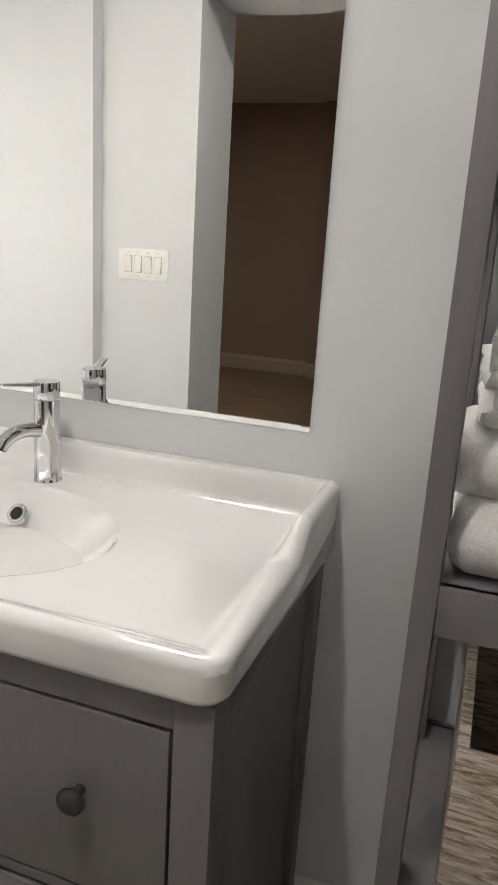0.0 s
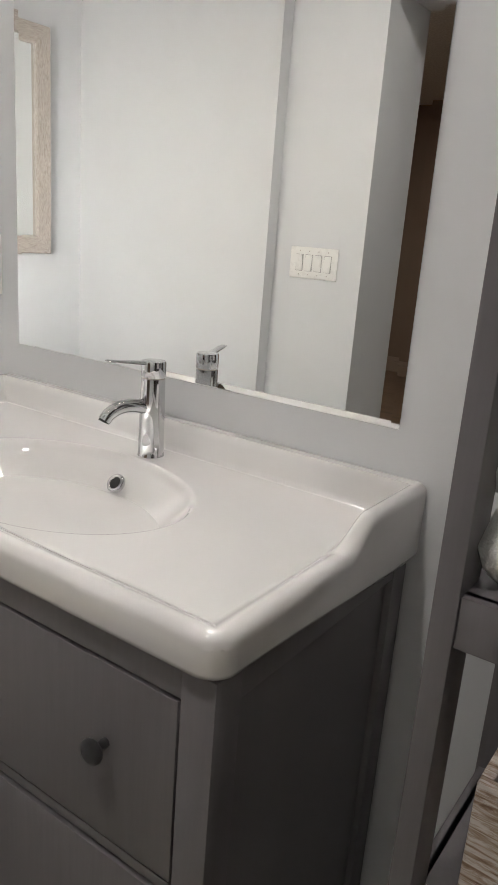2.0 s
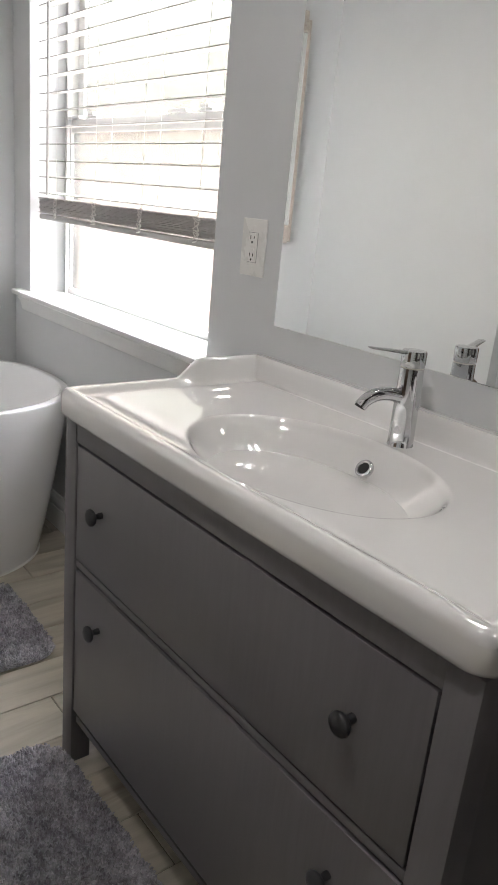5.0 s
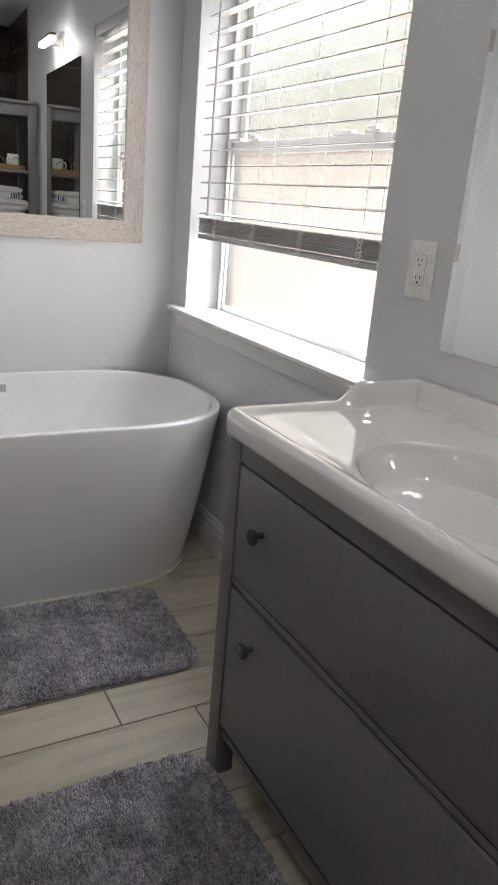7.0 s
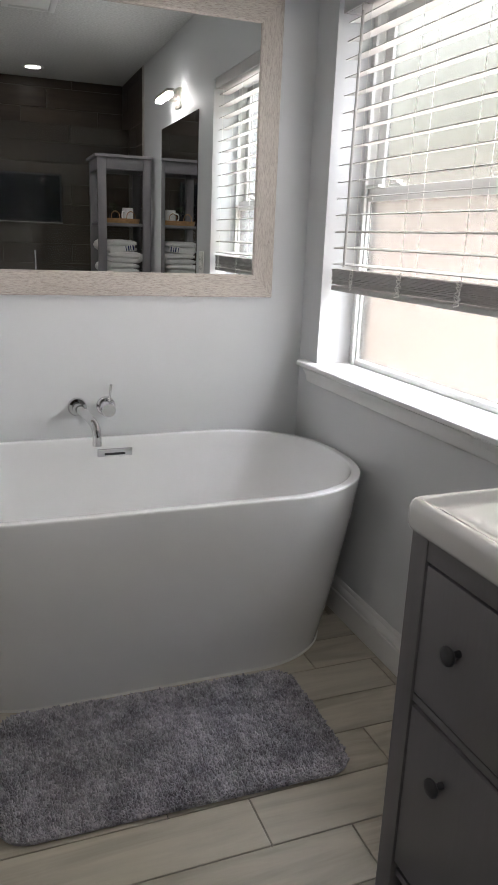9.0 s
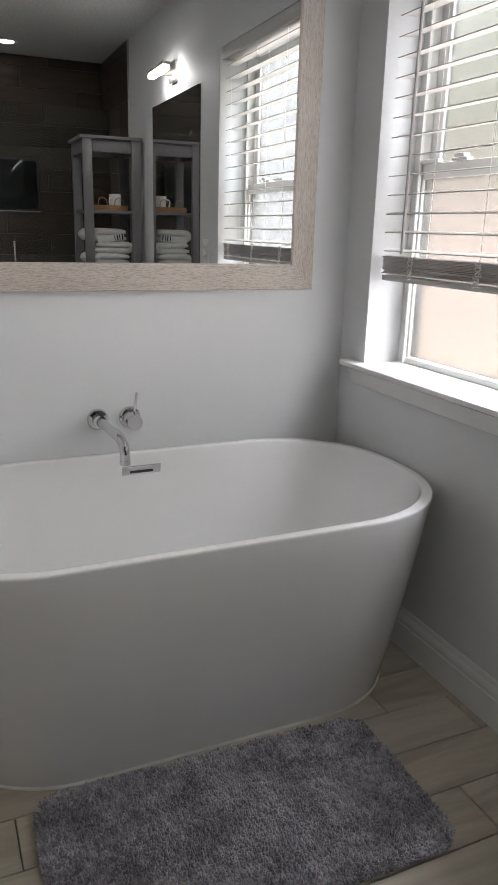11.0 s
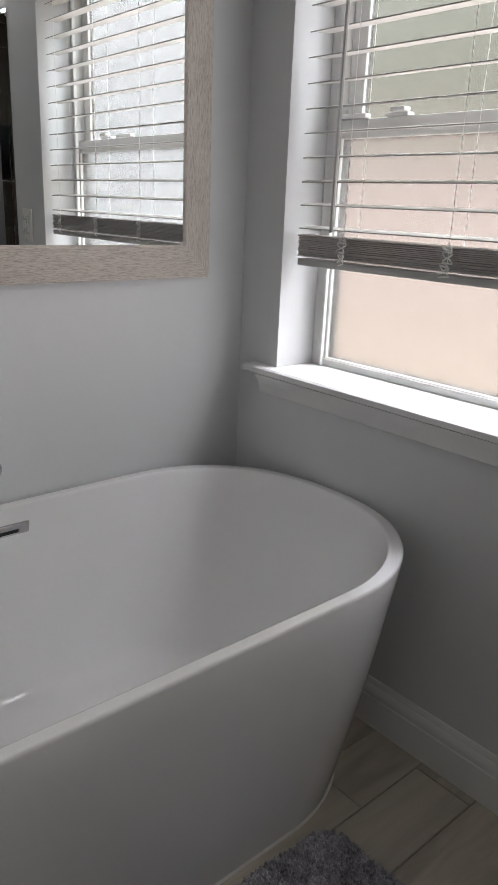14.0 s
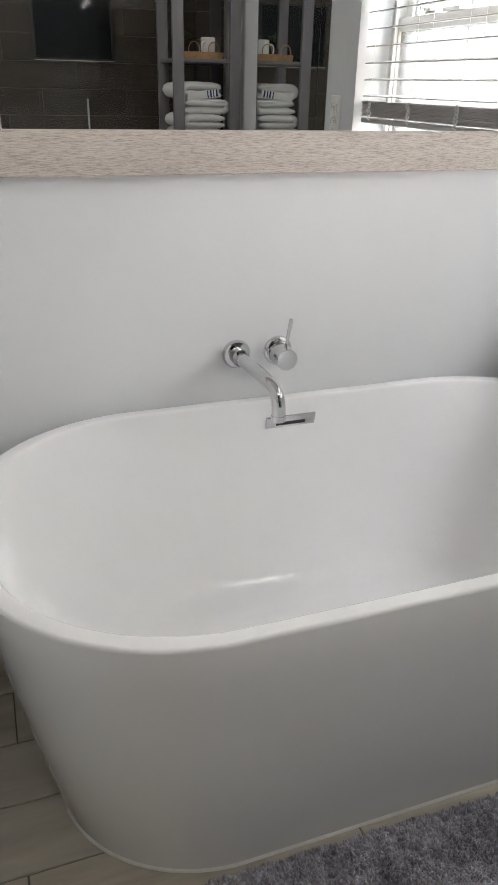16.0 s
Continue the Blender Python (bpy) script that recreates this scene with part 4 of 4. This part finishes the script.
def build_tray():
    x, y, z = 0.16, 0.89, SHELVES[3]
    t = thing("serving_tray", "oval bamboo tray with arched wire handles", "tray", (x, y, z))

    def ov(a, b, h):
        return [(a * math.cos(2 * math.pi * k / 40), b * math.sin(2 * math.pi * k / 40), h) for k in range(40)]
    part("tray_body", loft([ov(0.115, 0.125, 0.001), ov(0.122, 0.135, 0.002), ov(0.128, 0.142, 0.034), ov(0.122, 0.136, 0.034), ov(0.117, 0.130, 0.008), ov(0.02, 0.02, 0.007)]), BAMBOO, t, smooth=40)
    for sy in (-1, 1):
        pts = arc([(-0.125, sy * 0.055 - 0.03, 0.03), (-0.124, sy * 0.055 - 0.025, 0.065), (-0.122, sy * 0.055, 0.082), (-0.124, sy * 0.055 + 0.025, 0.065), (-0.125, sy * 0.055 + 0.03, 0.03)], 6)
        part("wire_handle", tube(pts, 0.0028, 8), BAMBOO, t, "arched bamboo handle")
    m = thing("mug", "straight white ceramic mug on the tray", "mug", (x - 0.02, y + 0.05, z + 0.0075))
    part("cup", lathe([(0.036, 0), (0.039, 0.003), (0.040, 0.098), (0.0385, 0.100), (0.037, 0.097), (0.036, 0.008), (0.0, 0.007)], 36), MUG, m, smooth=45)
    part("mug_handle", tube(arc([(-0.028, -0.028, 0.078), (-0.048, -0.045, 0.072), (-0.054, -0.05, 0.048), (-0.046, -0.044, 0.026), (-0.027, -0.027, 0.022)], 5), 0.0045, 10), MUG, m)
    p = thing("potted_plant", "small green plant in a dark pot", "plant", (x + 0.05, y - 0.04, z + 0.0075))
    part("pot", lathe([(0.026, 0), (0.034, 0.06), (0.031, 0.06), (0.028, 0.052), (0.0, 0.05)], 24), BLACK, p, smooth=45)
    rnd = random.Random(2)
    bm = bmesh.new()
    for k in range(46):
        a, l, up = rnd.uniform(0, 6.28), rnd.uniform(0.02, 0.045), rnd.uniform(0.02, 0.08)
        q = Vector((0.6 * l * math.cos(a), 0.6 * l * math.sin(a), 0.052 + up))
        d = Vector((math.cos(a), math.sin(a), rnd.uniform(-0.3, 0.6))).normalized()
        s = d.cross(Vector((0, 0, 1))).normalized() * 0.006
        vs = [bm.verts.new(v) for v in (q, q + d * 0.012 + s, q + d * 0.026, q + d * 0.012 - s)]
        bm.faces.new(vs)
    part("foliage", bm, LEAF, p)
    return t


def build_basket():
    """An open whitewashed wooden crate, wider at the top."""
    x0, x1, y0, y1, z0, z1, w = 0.040, 0.335, 0.722, 1.03, SHELVES[1], SHELVES[1] + 0.208, 0.014
    b = thing("wooden_basket", "whitewashed rough-sawn wooden storage box", "basket", ((x0 + x1) / 2, (y0 + y1) / 2, z0))
    for sx in (0, 1):
        xa = x0 if sx == 0 else x1 - w
        put(b, part("side_board", box(xa, xa + w, y0 + w, y1 - w, z0 + 0.001, z1, 0.002), BASKET))
    put(b, part("front_board", box(x0, x1, y0, y0 + w, z0 + 0.001, z1, 0.002), BASKET))
    put(b, part("back_board", box(x0, x1, y1 - w, y1, z0 + 0.001, z1 + 0.10, 0.002), BASKET))
    put(b, part("base_board", box(x0 + w, x1 - w, y0 + w, y1 - w, z0 + 0.001, z0 + 0.012), BASKET))
    r = thing("toilet_roll", "white paper roll inside the wooden box", "toilet roll", (0.22, 0.86, z0 + 0.012))
    part("roll", lathe([(0.02, 0.0), (0.052, 0.0), (0.055, 0.004), (0.055, 0.096), (0.052, 0.10), (0.02, 0.10), (0.02, 0.002)], 36), TOWEL, r, smooth=40)
    return b


build_shelf_unit()
zt = SHELVES[2]
for k, (h, w, d, dx, turn) in enumerate(((0.082, 0.335, 0.270, 0.0, 1), (0.074, 0.345, 0.25, -0.004, -2), (0.078, 0.33, 0.265, 0.006, 3), (0.082, 0.305, 0.255, 0.022, -4))):
    folded_towel(0.166 + dx, 0.885, zt, w, d, h, 11 + k, turn, k == 3)
    zt += h * 0.985
build_tray()
build_basket()


# ---- shower ----
def build_shower():
    g = thing("shower_screen", "frameless clear glass shower screen with door", "shower screen", (0.60, 0.25, 0))
    pane = part("fixed_panel", box(0.595, 0.605, 0.402, NORTH - 0.012, 0.015, 2.09, 0.001), CLEAR)
    door = part("glass_door", box(0.595, 0.605, SOUTH + 0.005, 0.398, 0.015, 2.09, 0.001), CLEAR)
    put(g, pane, door)
    pane.visible_shadow = door.visible_shadow = False
    h = part("door_handle", tube(arc([(0.594, 0.31, 1.17), (0.55, 0.31, 1.175), (0.545, 0.31, 1.16), (0.545, 0.31, 0.92), (0.55, 0.31, 0.905), (0.594, 0.31, 0.91)], 5), 0.009, 14), CHROME, label="chrome bar handle", smooth=60)
    put(g, h)
    k = part("threshold_strip", box(0.585, 0.615, SOUTH, NORTH - 0.012, 0, 0.014, 0.002), NICKEL)
    put(g, k)
    # solid stand-in for a television's reflection in the shower glass; its mount is added
    tv = thing("television", "black flat television on the tiled wall, standing in for a reflection in the glass", "television", (EAST - 0.012, 0.32, 1.375))
    put(tv, part("screen", box(EAST - 0.062, EAST - 0.056, 0.06, 0.60, 1.39, 1.73, 0.001), SCREEN))
    put(tv, part("bezel", box(EAST - 0.060, EAST - 0.030, 0.048, 0.612, 1.378, 1.742, 0.003), BLACK))
    put(tv, part("trim_strip", box(EAST - 0.064, EAST - 0.058, 0.046, 0.614, 1.374, 1.379), NICKEL))
    put(tv, part("added_bracket", box(EAST - 0.031, EAST - 0.0125, 0.22, 0.44, 1.475, 1.655), BLACK))
    structure("trim_tile_edge", box(0.336, 0.343, NORTH - 0.014, NORTH - 0.0005, 0.0, CEILING), NICKEL, "slim metal tile edge strip")


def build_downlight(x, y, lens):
    d = thing("downlight", "round white recessed ceiling downlight, switched on; the far room's one is added fill", "downlight", (x, y, CEILING), "ceiling downlights")
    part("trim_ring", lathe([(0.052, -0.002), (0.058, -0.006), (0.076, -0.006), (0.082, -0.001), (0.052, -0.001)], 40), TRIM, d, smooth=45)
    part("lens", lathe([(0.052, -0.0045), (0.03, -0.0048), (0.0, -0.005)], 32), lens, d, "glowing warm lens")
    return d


def build_vent():
    x, y, s = -0.88, 0.24, 0.14
    v = thing("ceiling_vent", "white louvred ceiling fan grille", "vent", (x, y, CEILING))
    bm = box(-s, s, -s, -s + 0.035, -0.014, -0.001, 0.003)
    box(-s, s, s - 0.035, s, -0.014, -0.001, 0.003, bm=bm)
    box(-s, -s + 0.035, -s + 0.035, s - 0.035, -0.014, -0.001, 0.003, bm=bm)
    box(s - 0.035, s, -s + 0.035, s - 0.035, -0.014, -0.001, 0.003, bm=bm)
    part("grille_frame", bm, TRIM, v)
    part("backing", box(-s + 0.03, s - 0.03, -s + 0.03, s - 0.03, -0.003, -0.001), SLOT, v)
    for k in range(10):
        x0 = -s + 0.042 + k * 0.0205
        part("louvre", moved(box(-0.006, 0.006, -s + 0.035, s - 0.035, -0.001, 0.001), Matrix.Translation((x0, 0, -0.008)) @ pose(0, 0, 0, 0, 25, 0)), TRIM, v)


build_shower()
build_downlight(0.80, 0.36, SHOWER_CAN_MAT)
build_downlight(-0.40, -0.05, CAN_MAT)
build_vent()
# unseen fill lamp added to brighten the room beyond the doorway
room_fill = build_downlight(-2.7, -2.0, ROOM_FILL_MAT)
room_fill.location.z = 2.56


# ---- pieces of floor and shower walls ----
def tile_mesh(name, sx, sy, sz, mat, cache={}):
    key = (name, round(sx, 4), round(sy, 4), round(sz, 4))
    if key not in cache:
        cache[key] = mesh_of(name, box(-sx / 2, sx / 2, -sy / 2, sy / 2, -sz / 2, sz / 2, 0.0012, seg=1), mat)
    return cache[key]


def piece(name, parent, me, at):
    o = new(name, me)
    o.location = at
    o.parent = parent
    return o


W, L, J = 0.1532, 0.61, 0.0035
k = -17
while True:
    xa = -1.413 - W * (k + 1)
    xb = xa + W
    if xb <= WEST:
        break
    k += 1
    lo, hi = max(xa, WEST), min(xb, EAST)
    if hi - lo < 0.01:
        continue
    start = 0.453 - 0.2033 * ((k - 1) % 3)
    y = start - L * 4
    while y < NORTH:
        ya, yb = max(y, SOUTH), min(y + L, NORTH)
        if yb - ya > 0.01:
            me = tile_mesh("floor_plank", hi - lo - J, yb - ya - J, 0.006, FLOOR_TILE)
            piece("floor_plank", floor, me, ((lo + hi) / 2, (ya + yb) / 2, -0.003))
        y += L

east_wall, north_wall = bpy.data.objects["wall_east"], bpy.data.objects["wall_north"]
TH, TL = 0.152, 0.61
row, z = 0, 0.0
while z < CEILING - 0.01:
    zb = min(z + TH, CEILING)
    off = (row * 0.2033) % TL
    y = NORTH - 0.012 - TL * 4 + off
    while y < NORTH - 0.012:
        ya, yb = max(y, SOUTH), min(y + TL, NORTH - 0.012)
        if yb - ya > 0.01:
            piece("wall_tile", east_wall, tile_mesh("wall_tile_y", 0.010, yb - ya - 0.003, zb - z - 0.003, SHOWER_TILE), (EAST - 0.005, (ya + yb) / 2, (z + zb) / 2))
        y += TL
    x = 0.343 - TL + off
    while x < EAST - 0.012:
        xa, xb = max(x, 0.344), min(x + TL, EAST - 0.012)
        if xb - xa > 0.01:
            piece("wall_tile", north_wall, tile_mesh("wall_tile_x", xb - xa - 0.003, 0.010, zb - z - 0.003, SHOWER_TILE), ((xa + xb) / 2, NORTH - 0.006, (z + zb) / 2))
        x += TL
    row, z = row + 1, zb
